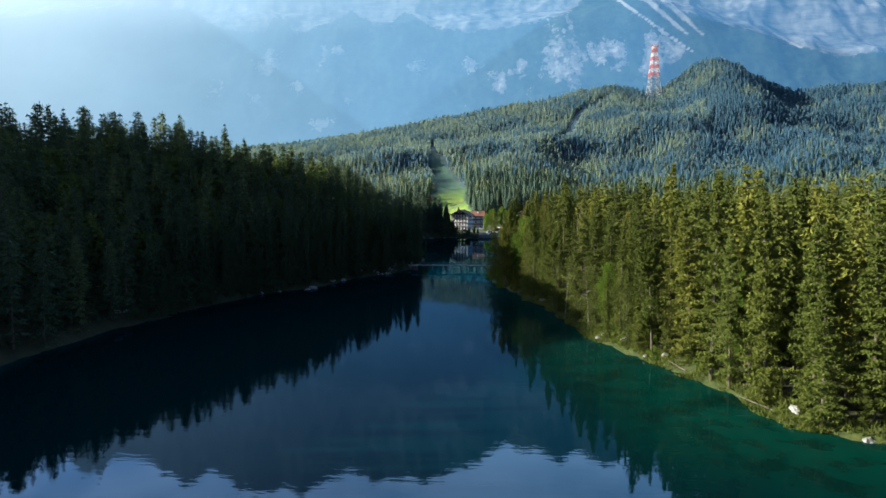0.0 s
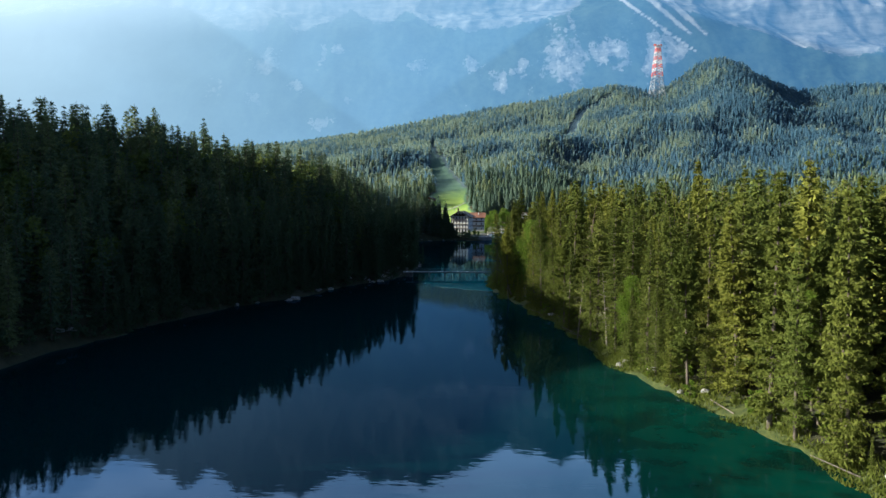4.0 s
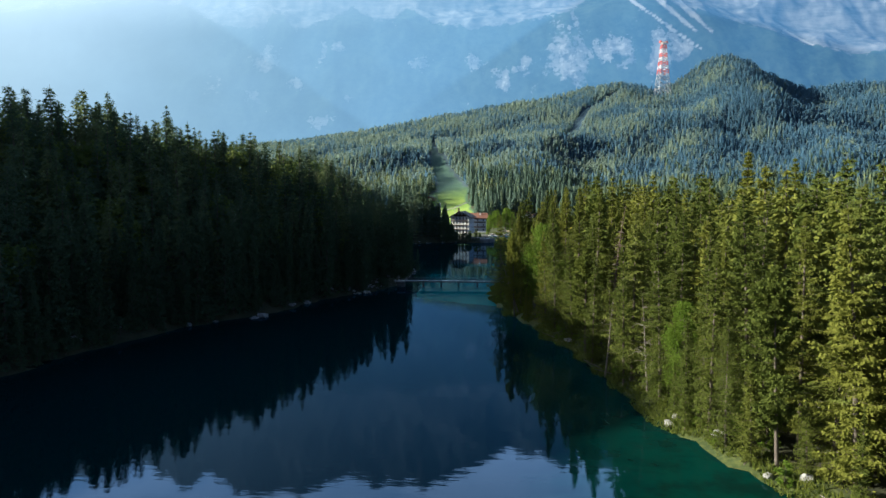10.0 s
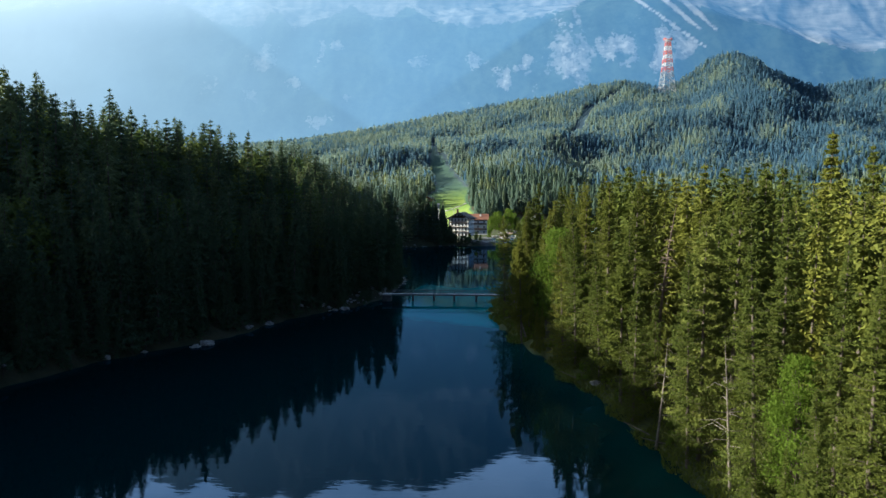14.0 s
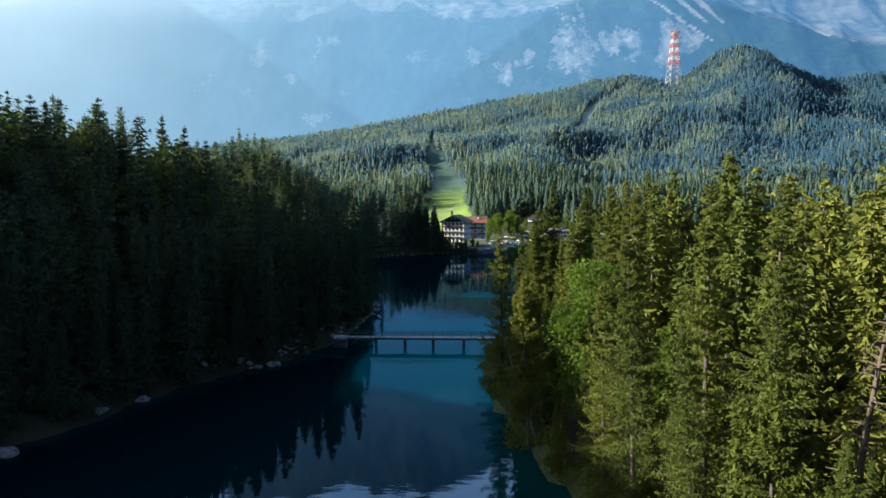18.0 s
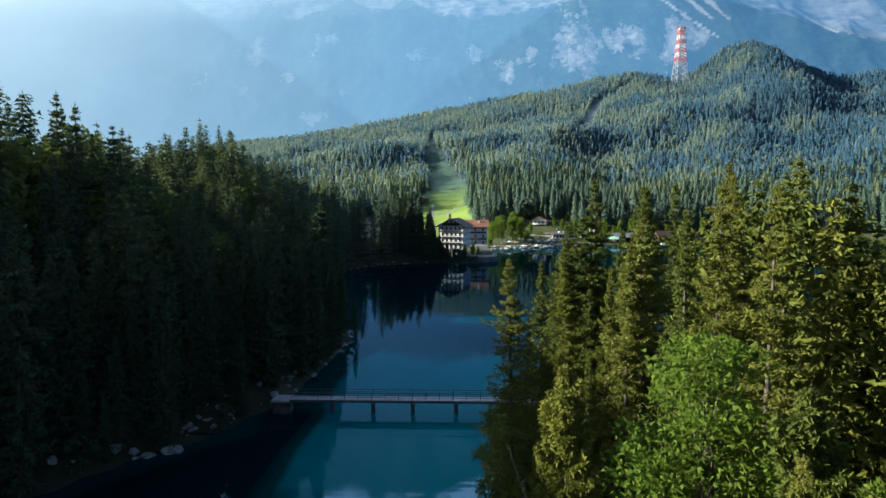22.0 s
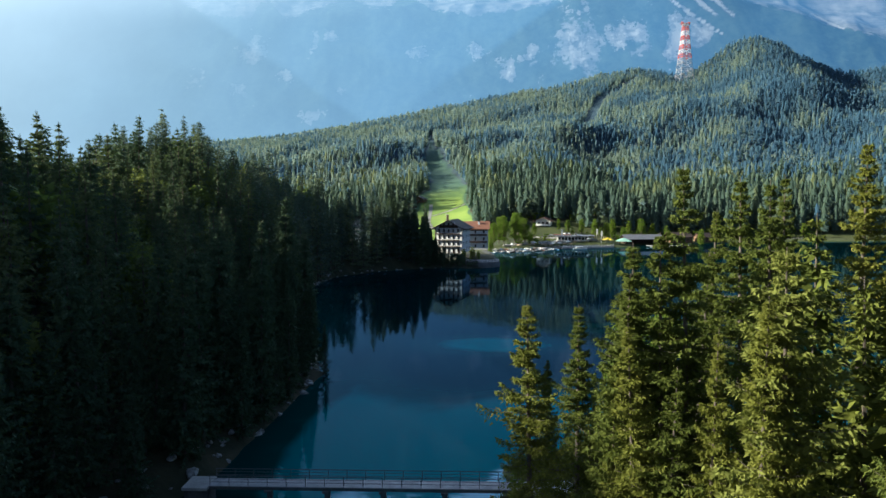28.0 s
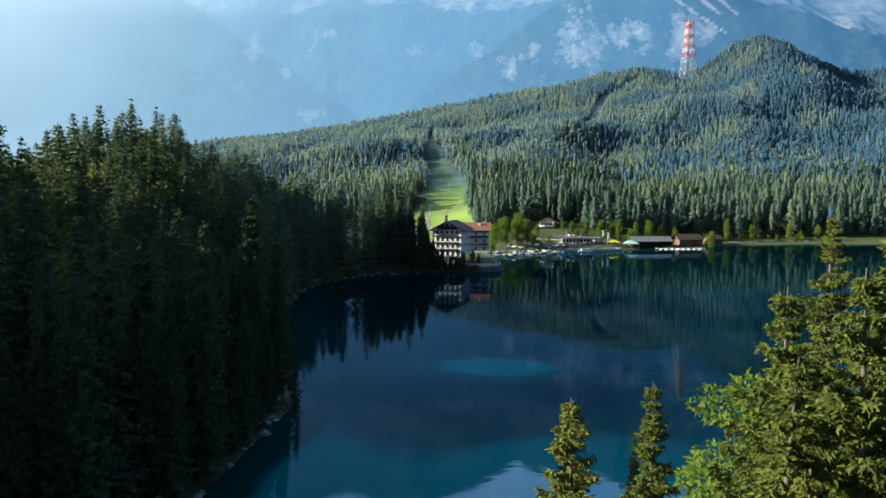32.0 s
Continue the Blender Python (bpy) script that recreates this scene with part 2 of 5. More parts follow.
def mountain_material():
    """Far backdrop: limestone faces above hanging woods, the haze before it painted as emission."""
    n = Nodes("far_mountain")
    at = lambda k: n.node("ShaderNodeAttribute", {"attribute_name": k}).outputs["Fac"]
    p = n.place()
    fine, mid = n.noise(0.045, 7, 0.68, p), n.noise(0.009, 5, 0.6, p)
    gully = n.noise(0.02, 5, 0.6, n.place((1.0, 1.0, 0.28), (0, radians(18), 0)))
    ledge = n.noise(0.022, 5, 0.65, n.place((0.35, 0.35, 1.5), (0, radians(16), 0)))
    torn = n.math("SUBTRACT", n.math("ADD", n.math("MULTIPLY", fine, 0.5), n.math("MULTIPLY", gully, 0.5)), 0.5)
    cover = n.math("ADD", at("wood"), n.math("MULTIPLY", torn, 1.5))
    bare = n.math("ADD", at("scree"), n.math("MULTIPLY", torn, 3.4))
    trees = n.mix(n.ramp(n.math("ADD", n.math("MULTIPLY", fine, 0.5), n.math("MULTIPLY", mid, 0.5)), 0.36, 0.62), (0.010, 0.022, 0.024), (0.034, 0.054, 0.044))
    rock = n.mix(n.ramp(n.math("ADD", n.math("MULTIPLY", gully, 0.45), n.math("MULTIPLY", ledge, 0.55)), 0.36, 0.64), (0.060, 0.072, 0.085), (0.165, 0.175, 0.185))
    col = n.mix(n.ramp(cover, 0.42, 0.58), rock, trees)
    col = n.mix(n.ramp(bare, 0.46, 0.62), col, rock)
    col = n.mix(n.ramp(bare, 0.80, 1.02), col, (0.24, 0.25, 0.26))
    # Own colour is blacked out where the painted haze is thick.
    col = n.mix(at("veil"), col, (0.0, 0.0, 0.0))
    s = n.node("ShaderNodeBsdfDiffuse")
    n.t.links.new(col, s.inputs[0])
    haze_glow = n.node("ShaderNodeAttribute", {"attribute_name": "haze_glow"}).outputs["Vector"]
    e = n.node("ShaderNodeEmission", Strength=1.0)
    n.t.links.new(haze_glow, e.inputs[0])
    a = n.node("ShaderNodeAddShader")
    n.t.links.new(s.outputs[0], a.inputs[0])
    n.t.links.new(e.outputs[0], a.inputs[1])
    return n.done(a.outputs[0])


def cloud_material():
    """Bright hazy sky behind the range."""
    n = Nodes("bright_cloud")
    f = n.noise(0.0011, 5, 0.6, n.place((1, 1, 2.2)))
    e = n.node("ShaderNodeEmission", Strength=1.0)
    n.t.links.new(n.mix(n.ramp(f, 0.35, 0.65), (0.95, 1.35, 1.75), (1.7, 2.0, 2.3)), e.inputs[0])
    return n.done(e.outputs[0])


ground_mat, water_mat, mountain_mat = ground_material(), water_material(), mountain_material()

# ---- mesh helpers ----


def mesh_from(name, verts, faces, mats, face_mat=None, attrs=None, smooth=False):
    """A mesh from arrays of vertices and of triangles or quads."""
    verts, faces = np.asarray(verts, np.float32), np.asarray(faces, np.int32)
    me = bpy.data.meshes.new(name)
    k = faces.shape[1]
    me.vertices.add(len(verts))
    me.vertices.foreach_set("co", verts.ravel())
    me.loops.add(faces.size)
    me.loops.foreach_set("vertex_index", faces.ravel())
    me.polygons.add(len(faces))
    me.polygons.foreach_set("loop_start", np.arange(0, faces.size, k, dtype=np.int32))
    me.polygons.foreach_set("use_smooth", np.full(len(faces), smooth, dtype=bool))
    for m in mats:
        me.materials.append(m)
    if face_mat is not None:
        me.polygons.foreach_set("material_index", np.asarray(face_mat, np.int32))
    for key, (domain, values) in (attrs or {}).items():
        me.attributes.new(key, "FLOAT", domain).data.foreach_set("value", np.asarray(values, np.float32))
    me.update(calc_edges=True)
    return me


def part(name, bm, material, parent=None, label=""):
    """Links a bmesh as one mesh object, under a thing or a part where one is given."""
    me = bpy.data.meshes.new(name)
    bm.to_mesh(me)
    bm.free()
    me.materials.append(material)
    ob = new(name, me)
    ob.parent = parent
    return tagged(ob, label)


def sharing(name, me, parent, m=None):
    """An object on a mesh that other objects use too."""
    ob = new(name, me)
    ob.parent = parent
    if m is not None:
        ob.matrix_basis = m
    return ob


def thing(name, m, label, category, group="", kind=""):
    ob = new(name)
    ob.empty_display_size = 0.5
    ob.matrix_basis = m
    return tagged(ob, label, category, group, kind)


def box(size, at=(0, 0, 0), bevel=0.0, bm=None):
    """A box by its size and the middle of its base."""
    bm = bm or bmesh.new()
    made = bmesh.ops.create_cube(bm, size=1)["verts"]
    bmesh.ops.transform(bm, verts=made, matrix=Matrix.Translation((at[0], at[1], at[2] + size[2] / 2)) @ Matrix.Diagonal((*size, 1)))
    if bevel:
        edges = list({e for v in made for e in v.link_edges})
        bmesh.ops.bevel(bm, geom=edges, offset=bevel, segments=1, affect="EDGES")
    return bm


def bar(a, b, thick, bm=None, sides=4, taper=1.0):
    """A straight bar between two points."""
    bm = bm or bmesh.new()
    a, b = Vector(a), Vector(b)
    d = b - a
    made = bmesh.ops.create_cone(bm, cap_ends=True, segments=sides, radius1=thick / 2, radius2=thick * taper / 2, depth=d.length)["verts"]
    bmesh.ops.transform(bm, verts=made, matrix=Matrix.Translation((a + b) / 2) @ d.to_track_quat("Z", "Y").to_matrix().to_4x4())
    return bm


def smoothstep(a, b, v):
    t = np.clip((np.asarray(v, float) - a) / (b - a), 0, 1)
    return t * t * (3 - 2 * t)


def wave(x, y, size, seed=0.0):
    """A cheap smooth unevenness between -1 and 1."""
    x, y = np.asarray(x) / size, np.asarray(y) / size
    s = np.sin(1.7 * x + 0.9 * y + seed) + np.sin(-0.8 * x + 1.9 * y + 2.1 * seed + 1) + np.sin(2.9 * x - 1.3 * y + 3.7 * seed + 2) * 0.6
    return (s + np.sin(1.1 * x - 3.1 * y + 0.7 * seed) * 0.5) / 3.1


# ---- the plan of the lake ----
SHORE = np.array([
    (-95, -260), (-92, 20), (-88, 100), (-85, 160), (-80, 187), (-71, 220), (-57, 240), (-52, 260), (-41, 281), (-32, 300), (-31, 325),
    (-31, 348), (-36, 368), (-46, 390), (-60, 440), (-65, 470), (-64, 500), (-53, 520), (-38, 533), (-20, 540), (-8, 538), (1, 546), (4, 560),
    (3, 600), (0, 634), (29, 641), (46, 664), (78, 671), (92, 680), (96, 698), (120, 706), (146, 712), (161, 722), (216, 738), (400, 748), (900, 760),
    (900, 330), (200, 296), (60, 306), (12, 315), (3, 308), (1, 285), (2, 262), (6, 241), (13, 216), (19, 192), (22, 160), (27, 146),
    (36, 122), (39, 105), (52, 96), (110, 88), (170, 30), (190, -260)], float)


def inland(x, y):
    """Metres from the shoreline: above 0 on land, below 0 on the lake."""
    x, y = np.broadcast_arrays(np.asarray(x, float), np.asarray(y, float))
    shape = x.shape
    px, py = x.ravel(), y.ravel()
    best, within = np.full(px.shape, 1e9), np.zeros(px.shape, bool)
    a, b = SHORE, np.roll(SHORE, -1, axis=0)
    for (ax, ay), (bx, by) in zip(a, b):
        dx, dy = bx - ax, by - ay
        t = np.clip(((px - ax) * dx + (py - ay) * dy) / (dx * dx + dy * dy), 0, 1)
        best = np.minimum(best, np.hypot(px - ax - t * dx, py - ay - t * dy))
        if ay != by:
            cross = ((ay > py) != (by > py)) & (px < dx * (py - ay) / dy + ax)
            within ^= cross
    best = best + 0.9 * wave(px, py, 3.1, 0.4) + 1.8 * wave(px, py, 9.0, 1.3)
    return np.where(within, -best, best).reshape(shape)


RIDGE_X = (-1500, -811, -664, -520, -378, -237, -99, 38, 172, 252, 344, 395, 430, 465, 501, 564, 615, 679, 700, 783, 821, 906, 1100, 1800)
RIDGE_Z = (90, 154, 167, 177, 197, 222, 248, 269, 292, 315, 328, 322, 314, 316, 338, 386, 401, 380, 361, 323, 310, 323, 332, 270)


# unseen ridge added behind the western slope, shaped to shade both banks
SHADE_RIDGE_Y = (-200, 78, 92, 119, 132, 160, 190, 215, 245, 290, 345)
SHADE_RIDGE_Z = (30, 34, 69, 71, 75, 75, 69, 72, 71, 32, 0)


def slope_strip(x, y):
    """1 on the cleared meadow that climbs the valley behind the hotel."""
    mid = np.interp(y, (680, 880, 1020, 1095, 1232, 1325, 1420, 1600), (-36, -46, -52, -58, -80, -98, -108, -124))
    half = np.interp(y, (680, 880, 1020, 1095, 1232, 1325, 1420, 1600), (26, 24, 20, 20, 18, 8, 5, 4))
    return smoothstep(half + 4, half - 4, np.abs(x - mid) + 4 * wave(x, y, 23, 0.7)) * smoothstep(640, 690, y) * smoothstep(1620, 1540, y)


def lift_cut(x, y):
    """1 on the felled strip under the cable way."""
    mid = np.interp(y, (1350, 1500, 1740, 1850, 1890), (135, 168, 236, 336, 440))
    return smoothstep(15, 11, np.abs(x - mid)) * smoothstep(1360, 1440, y) * smoothstep(1900, 1880, y)


def height(x, y, d=None):
    """The ground's height over the lake."""
    x, y = np.asarray(x, float), np.asarray(y, float)
    d = inland(x, y) if d is None else d
    bank = np.where(d > 0, 0.15 + 0.9 * smoothstep(0, 3, d), np.maximum(-12, d * 0.30))
    land = np.maximum(d, 0)
    left = smoothstep(-5, -30, x - np.interp(y, (0, 500, 560), (0, 0, -20))) * smoothstep(640, 560, y)
    cap = np.interp(y, (-200, 100, 170, 215, 250, 280, 320, 350, 370, 403, 442, 515, 555), (14, 18, 25.5, 30, 28.5, 30.5, 24, 13, 15, 24, 31, 24, 5))
    steep = np.interp(y, (340, 420, 520, 560), (0.44, 0.80, 0.70, 0.44))
    rise = steep * land
    lee = np.interp(y, (320, 340, 372, 390), (0.03, 0.13, 0.05, -0.36))
    knoll = left * np.where(rise < cap, rise, np.maximum(cap + lee * (land - cap / steep), 4))
    right = smoothstep(0, 20, x) * smoothstep(330, 300, y) * np.minimum(land * 0.06, 5)
    foot = np.interp(x, (-900, -100, 0, 100, 200, 900), (620, 640, 640, 680, 745, 770))
    crest = np.interp(x, RIDGE_X, RIDGE_Z)
    run = np.clip((y - foot) / (1900 - foot), 0, 1)
    hill = crest * (0.22 * run + 0.78 * run ** 1.7)
    hill = hill * np.where(y > 1900, np.maximum(0.35, 1 - (y - 1900) / 700), 1)
    hill = hill + run * (1 - run) * 4 * (26 * wave(x, y, 170, 2.0) + 11 * wave(x, y, 60, 1.1))
    u = x / np.maximum(y - 230, 200)
    spur = 18 * np.exp(-((u - 0.345) / 0.065) ** 2) - 20 * np.exp(-((u - 0.485) / 0.06) ** 2) + 10 * np.exp(-((u - 0.09) / 0.05) ** 2) - 5 * np.exp(-((u - 0.175) / 0.03) ** 2)
    hill = hill + spur * smoothstep(1000, 1400, y) * smoothstep(1860, 1700, y)
    hill = hill - 3 * slope_strip(x, y) * run
    hill = np.where(y > foot, hill, 0) * smoothstep(0, 60, land)
    hill = hill + (2.0 * smoothstep(4, 14, land) + 2.0 * smoothstep(24, 62, land)) * smoothstep(640, 650, y) * smoothstep(125, 85, x) * smoothstep(-40, 0, x)
    knoll = knoll + left * np.interp(y, SHADE_RIDGE_Y, SHADE_RIDGE_Z) * smoothstep(100, 170, land)
    return bank + np.where(d > 0, knoll + right + hill + 0.25 * wave(x, y, 6) * smoothstep(1, 8, land), 0)


def axis(near_a, near_b, step, far_a, far_b, growth=1.12):
    """Grid lines: even between near_a and near_b, wider and wider outside."""
    v = list(np.arange(near_a, near_b + step / 2, step))
    s = step
    while v[-1] < far_b:
        s = min(s * growth, 90)
        v.append(v[-1] + s)
    s = step
    while v[0] > far_a:
        s = min(s * growth, 90)
        v.insert(0, v[0] - s)
    return np.array(v)


def sheet(xs, ys):
    gx, gy = np.meshgrid(xs, ys)
    i = np.arange(len(xs) * len(ys)).reshape(len(ys), len(xs))
    quads = np.stack([i[:-1, :-1], i[:-1, 1:], i[1:, 1:], i[1:, :-1]], -1).reshape(-1, 4)
    return gx.ravel(), gy.ravel(), quads


def build_ground():
    gx, gy, quads = sheet(axis(-150, 120, 3.0, -3000, 3000, 1.06), axis(80, 760, 3.0, -1500, 2500, 1.05))
    d = inland(gx, gy)
    z = height(gx, gy, d)
    far = smoothstep(330, 300, gy)
    grass = smoothstep(6, 1, d) * smoothstep(-10, 10, gx) * far + smoothstep(110, 20, d) * smoothstep(600, 640, gy)
    meadow = np.maximum(slope_strip(gx, gy) * np.interp(gy, (850, 950, 1150), (1, 0.56, 0.46)), 0.1 * lift_cut(gx, gy))
    stony = 0.05 * smoothstep(1.2, 0.2, d) * smoothstep(0, -20, gx) * smoothstep(600, 560, gy) + 0.8 * smoothstep(9, 3, d) * smoothstep(600, 615, gy) * smoothstep(70, 40, gx)
    stony = np.maximum(stony, smoothstep(7, 3, np.hypot(gx - 436, gy - 1868) / 5))
    me = mesh_from("ground", np.stack([gx, gy, z], -1), quads, [ground_mat], smooth=True,
                   attrs={"grass": ("POINT", grass), "meadow": ("POINT", meadow), "stony": ("POINT", stony),
                          "hazed_ground": ("POINT", smoothstep(900, 1050, gy) * (1 - np.interp(gy, (900, 1500), (1, 0.35)) * slope_strip(gx, gy)) * (1 - smoothstep(5, 3, np.hypot(gx - 436, gy - 1868) / 5)))})
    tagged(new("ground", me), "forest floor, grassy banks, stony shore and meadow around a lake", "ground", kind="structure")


def build_water():
    gx, gy, quads = sheet(axis(-110, 110, 4.0, -140, 950, 1.1), axis(60, 760, 4.0, -270, 790, 1.1))
    d = inland(gx, gy)
    keep = (d.reshape(-1)[quads] < 6).any(axis=1)
    shoal = 19 * np.exp(-(((gx - 2) / 17) ** 2 + ((gy - 377) / 11) ** 2) ** 1.5)
    brink = 347 + 0.55 * np.maximum(gx, -14) - gy
    near = 13 * smoothstep(250, 275, gy) * smoothstep(-16, 18, brink) * smoothstep(-29, -21, gx)
    # Extra depth by the banks partly puts shade and reflection into the water colour.
    steep = np.where((gx < -24) & (gy < 300), 1.3, np.where((gx < -22) & (gy < 372), 0.9, 0.45))
    depth = np.clip(-d * steep, 0, 13) - shoal - near + 1.2 * smoothstep(275, 245, gy) + 2.0 * smoothstep(235, 205, gy) * smoothstep(100, 128, gy)
    shelf = smoothstep(-34, -3, d) * smoothstep(-4, 22, gx) * smoothstep(215, 120, gy)
    me = mesh_from("lake_water", np.stack([gx, gy, np.zeros(len(gx))], -1), quads[keep], [water_mat], smooth=True, attrs={"depth": ("POINT", depth), "shelf": ("POINT", shelf)})
    tagged(new("lake_water", me), "still clear lake water, turquoise over shoals and dark over depths", "water", kind="structure")


SKY_AZ = (-60, -40, -32, -26, -20, -15.5, -10, -5.5, -2, 2, 5, 7.8, 9, 11, 13, 14.8, 20, 29, 45, 60)
SKY_EL = (13, 16, 20.0, 20.8, 21.5, 21.9, 20.5, 21.1, 20.2, 19.1, 18.9, 18.9, 19.2, 19.6, 19.4, 19.2, 18.6, 17.0, 14, 11)
# where the hanging woods end below the bare faces
TREE_AZ = (-60, -36, -32.5, -26.9, -23.4, -21.3, -18, -17.2, -16.3, -15.5, -12.4, -10.9, -9.1, -8.1, -6.8, -4.1, -1.3, 2.4, 6.3, 7.6, 10.2, 12.6, 15.1, 17.5, 20.5, 23.6, 25.7, 29, 60)
TREE_EL = (12, 14.2, 14.5, 15.3, 15.2, 13.8, 13.4, 14.6, 14.5, 13.3, 14.6, 15.4, 14.3, 14.2, 15.2, 13.9, 13.5, 13.9, 14.9, 15.8, 16.9, 15.8, 14.7, 14, 13.1, 11.8, 11.1, 11, 8)
# haze before the range, painted as emission: bright towards the sun, deep blue away
HAZE_AZ = (-60, -37, -29, -20, -12, -3, 6, 14, 22, 29, 60)
HAZE_GLOW = ((0.21, 0.28, 0.30), (0.190, 0.258, 0.284), (0.154, 0.228, 0.266), (0.124, 0.204, 0.254), (0.098, 0.175, 0.233), (0.082, 0.160, 0.226),
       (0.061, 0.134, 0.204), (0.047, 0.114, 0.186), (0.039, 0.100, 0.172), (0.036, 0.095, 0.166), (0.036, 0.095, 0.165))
# bare patches in the woods: azimuth, elevation, half width, half height, strength
PATCHES = ((5.9, 11.6, 1.5, 1.7, 1.0), (6.7, 9.9, 0.9, 0.8, 1.05), (9.5, 11.8, 1.6, 0.8, 0.85), (10.5, 11.0, 0.8, 0.7, 0.8), (0.9, 9.9, 0.6, 0.9, 0.85), (-0.7, 10.8, 0.7, 0.6, 0.8), (2.7, 10.5, 0.8, 0.5, 0.75),
           (13.0, 11.4, 0.75, 1.5, 1.35), (14.4, 11.6, 0.9, 0.9, 0.95), (-17.7, 11.1, 1.2, 0.7, 0.85), (-19.0, 7.8, 0.8, 1.2, 0.6), (-21.9, 8.8, 0.8, 1.2, 0.45), (-10.9, 8.0, 0.35, 0.4, 0.9),
           (-13.6, 6.3, 0.6, 0.3, 0.8), (-13.7, 12.1, 0.4, 1.0, 0.9), (-12.2, 12.4, 0.7, 0.5, 0.8), (-6.0, 10.9, 0.7, 0.6, 0.8), (-15.8, 9.3, 0.5, 0.5, 0.7), (7.0, 14.0, 0.35, 1.6, 0.85))
GULLIES = ((10.4, 15.9, 16.4, 11.6, 0.16), (12.4, 16.0, 15.9, 13.0, 0.34), (14.2, 15.6, 17.0, 12.9, 0.36), (22.0, 12.7, 23.8, 11.7, 0.20))


def build_mountain():
    """The limestone range, two to three kilometres off."""
    us, vs = np.concatenate([np.linspace(-60, -42, 40)[:-1], np.linspace(-42, 36, 520), np.linspace(36, 60, 50)[1:]]), np.linspace(0, 1, 200)
    az, v, quads = sheet(us, vs)
    far = 2080 + 950 * v
    x, y = far * np.tan(np.radians(az)) * np.cos(np.radians(az)) ** 0.35, far * np.cos(np.radians(az)) ** 0.35
    top, tree = np.interp(az, SKY_AZ, SKY_EL), np.interp(az, TREE_AZ, TREE_EL)
    base = np.mean([np.interp(az + o, TREE_AZ, TREE_EL) for o in np.linspace(-7, 7, 15)], axis=0)
    base = np.minimum(base, top - 1.5)
    line = np.interp(v, (0, 0.12, 0.45, 0.62, 0.93, 1.0), (0.15, 0.25, 0.97, 1.12, 2.0, 1.9))
    el = np.where(line < 1, base * line, base + (top * 1.04 - base) * (line - 1))
    crag = np.array([noise.ridged_multi_fractal(Vector((a / 420, b / 420, 0.3)), 0.9, 2.1, 5, 1.0, 2.0) for a, b in zip(x, y)]) - 1.2
    z = 30 + far * np.tan(np.radians(el)) + crag * (30 + 55 * smoothstep(0.55, 0.9, v)) * smoothstep(0, 0.2, v)
    el = np.degrees(np.arctan2(z - 30, far))
    wood = 0.5 + 0.75 * (tree + 0.25 * crag - el)
    fold = np.array([noise.fractal(Vector((a * 0.22, b * 0.3, 7.0)), 0.9, 2.1, 4) for a, b in zip(az, el)])
    fold2 = np.array([noise.fractal(Vector((a * 0.9, b * 0.7, 3.0)), 0.8, 2.1, 5) for a, b in zip(az, el)])
    scree = np.zeros(len(az))
    for a, e, wa, we, k in PATCHES:
        scree = np.maximum(scree, 0.9 * k * np.exp(-(((az + 0.9 * fold - a) / (wa * 1.35)) ** 2 + ((el + 0.7 * fold2 - e) / (we * 1.35)) ** 2) ** 1.2))
    for a0, e0, a1, e1, w in GULLIES:
        t = np.clip((az - a0) / (a1 - a0), 0, 1)
        off = np.hypot((az - a0 - t * (a1 - a0)) * 0.9, el - e0 - t * (e1 - e0))
        scree = np.maximum(scree, 1.5 * np.exp(-(off / (w * (1.1 - 0.7 * t))) ** 2))
    edge = lambda a0, e0, a1, e1, soft: smoothstep(soft, -soft, (el - e0) - (az - a0) * (e1 - e0) / (a1 - a0) + 0.35 * fold)
    soft = np.linspace(-5, 5, 9)
    haze_glow = np.stack([np.mean([np.interp(az + o, HAZE_AZ, [c[k] for c in HAZE_GLOW]) for o in soft], axis=0) for k in range(3)], -1)
    # the painted haze is dimmer on nearer spurs, brighter in the distance
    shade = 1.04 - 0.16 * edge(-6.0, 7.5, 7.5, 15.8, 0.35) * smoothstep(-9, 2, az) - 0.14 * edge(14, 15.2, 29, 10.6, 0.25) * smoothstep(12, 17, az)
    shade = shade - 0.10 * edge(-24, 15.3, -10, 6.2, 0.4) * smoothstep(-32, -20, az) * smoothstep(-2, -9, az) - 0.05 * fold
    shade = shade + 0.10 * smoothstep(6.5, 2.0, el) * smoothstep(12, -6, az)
    haze_glow = haze_glow * shade[:, None]
    # Glow towards the sun, painted into the haze emission.
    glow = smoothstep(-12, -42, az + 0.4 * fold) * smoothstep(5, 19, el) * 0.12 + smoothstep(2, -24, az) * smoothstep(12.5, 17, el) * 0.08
    haze_glow = haze_glow + glow[:, None] * np.array([1.0, 1.06, 1.0])
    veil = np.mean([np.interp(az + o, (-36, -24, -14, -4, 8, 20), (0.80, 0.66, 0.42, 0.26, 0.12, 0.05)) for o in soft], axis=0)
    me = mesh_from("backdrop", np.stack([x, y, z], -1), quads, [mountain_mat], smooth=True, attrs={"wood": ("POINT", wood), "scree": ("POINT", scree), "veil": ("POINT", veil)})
    me.attributes.new("haze_glow", "FLOAT_VECTOR", "POINT").data.foreach_set("vector", np.maximum(haze_glow, 0).astype(np.float32).ravel())
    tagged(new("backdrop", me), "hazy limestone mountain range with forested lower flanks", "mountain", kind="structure")


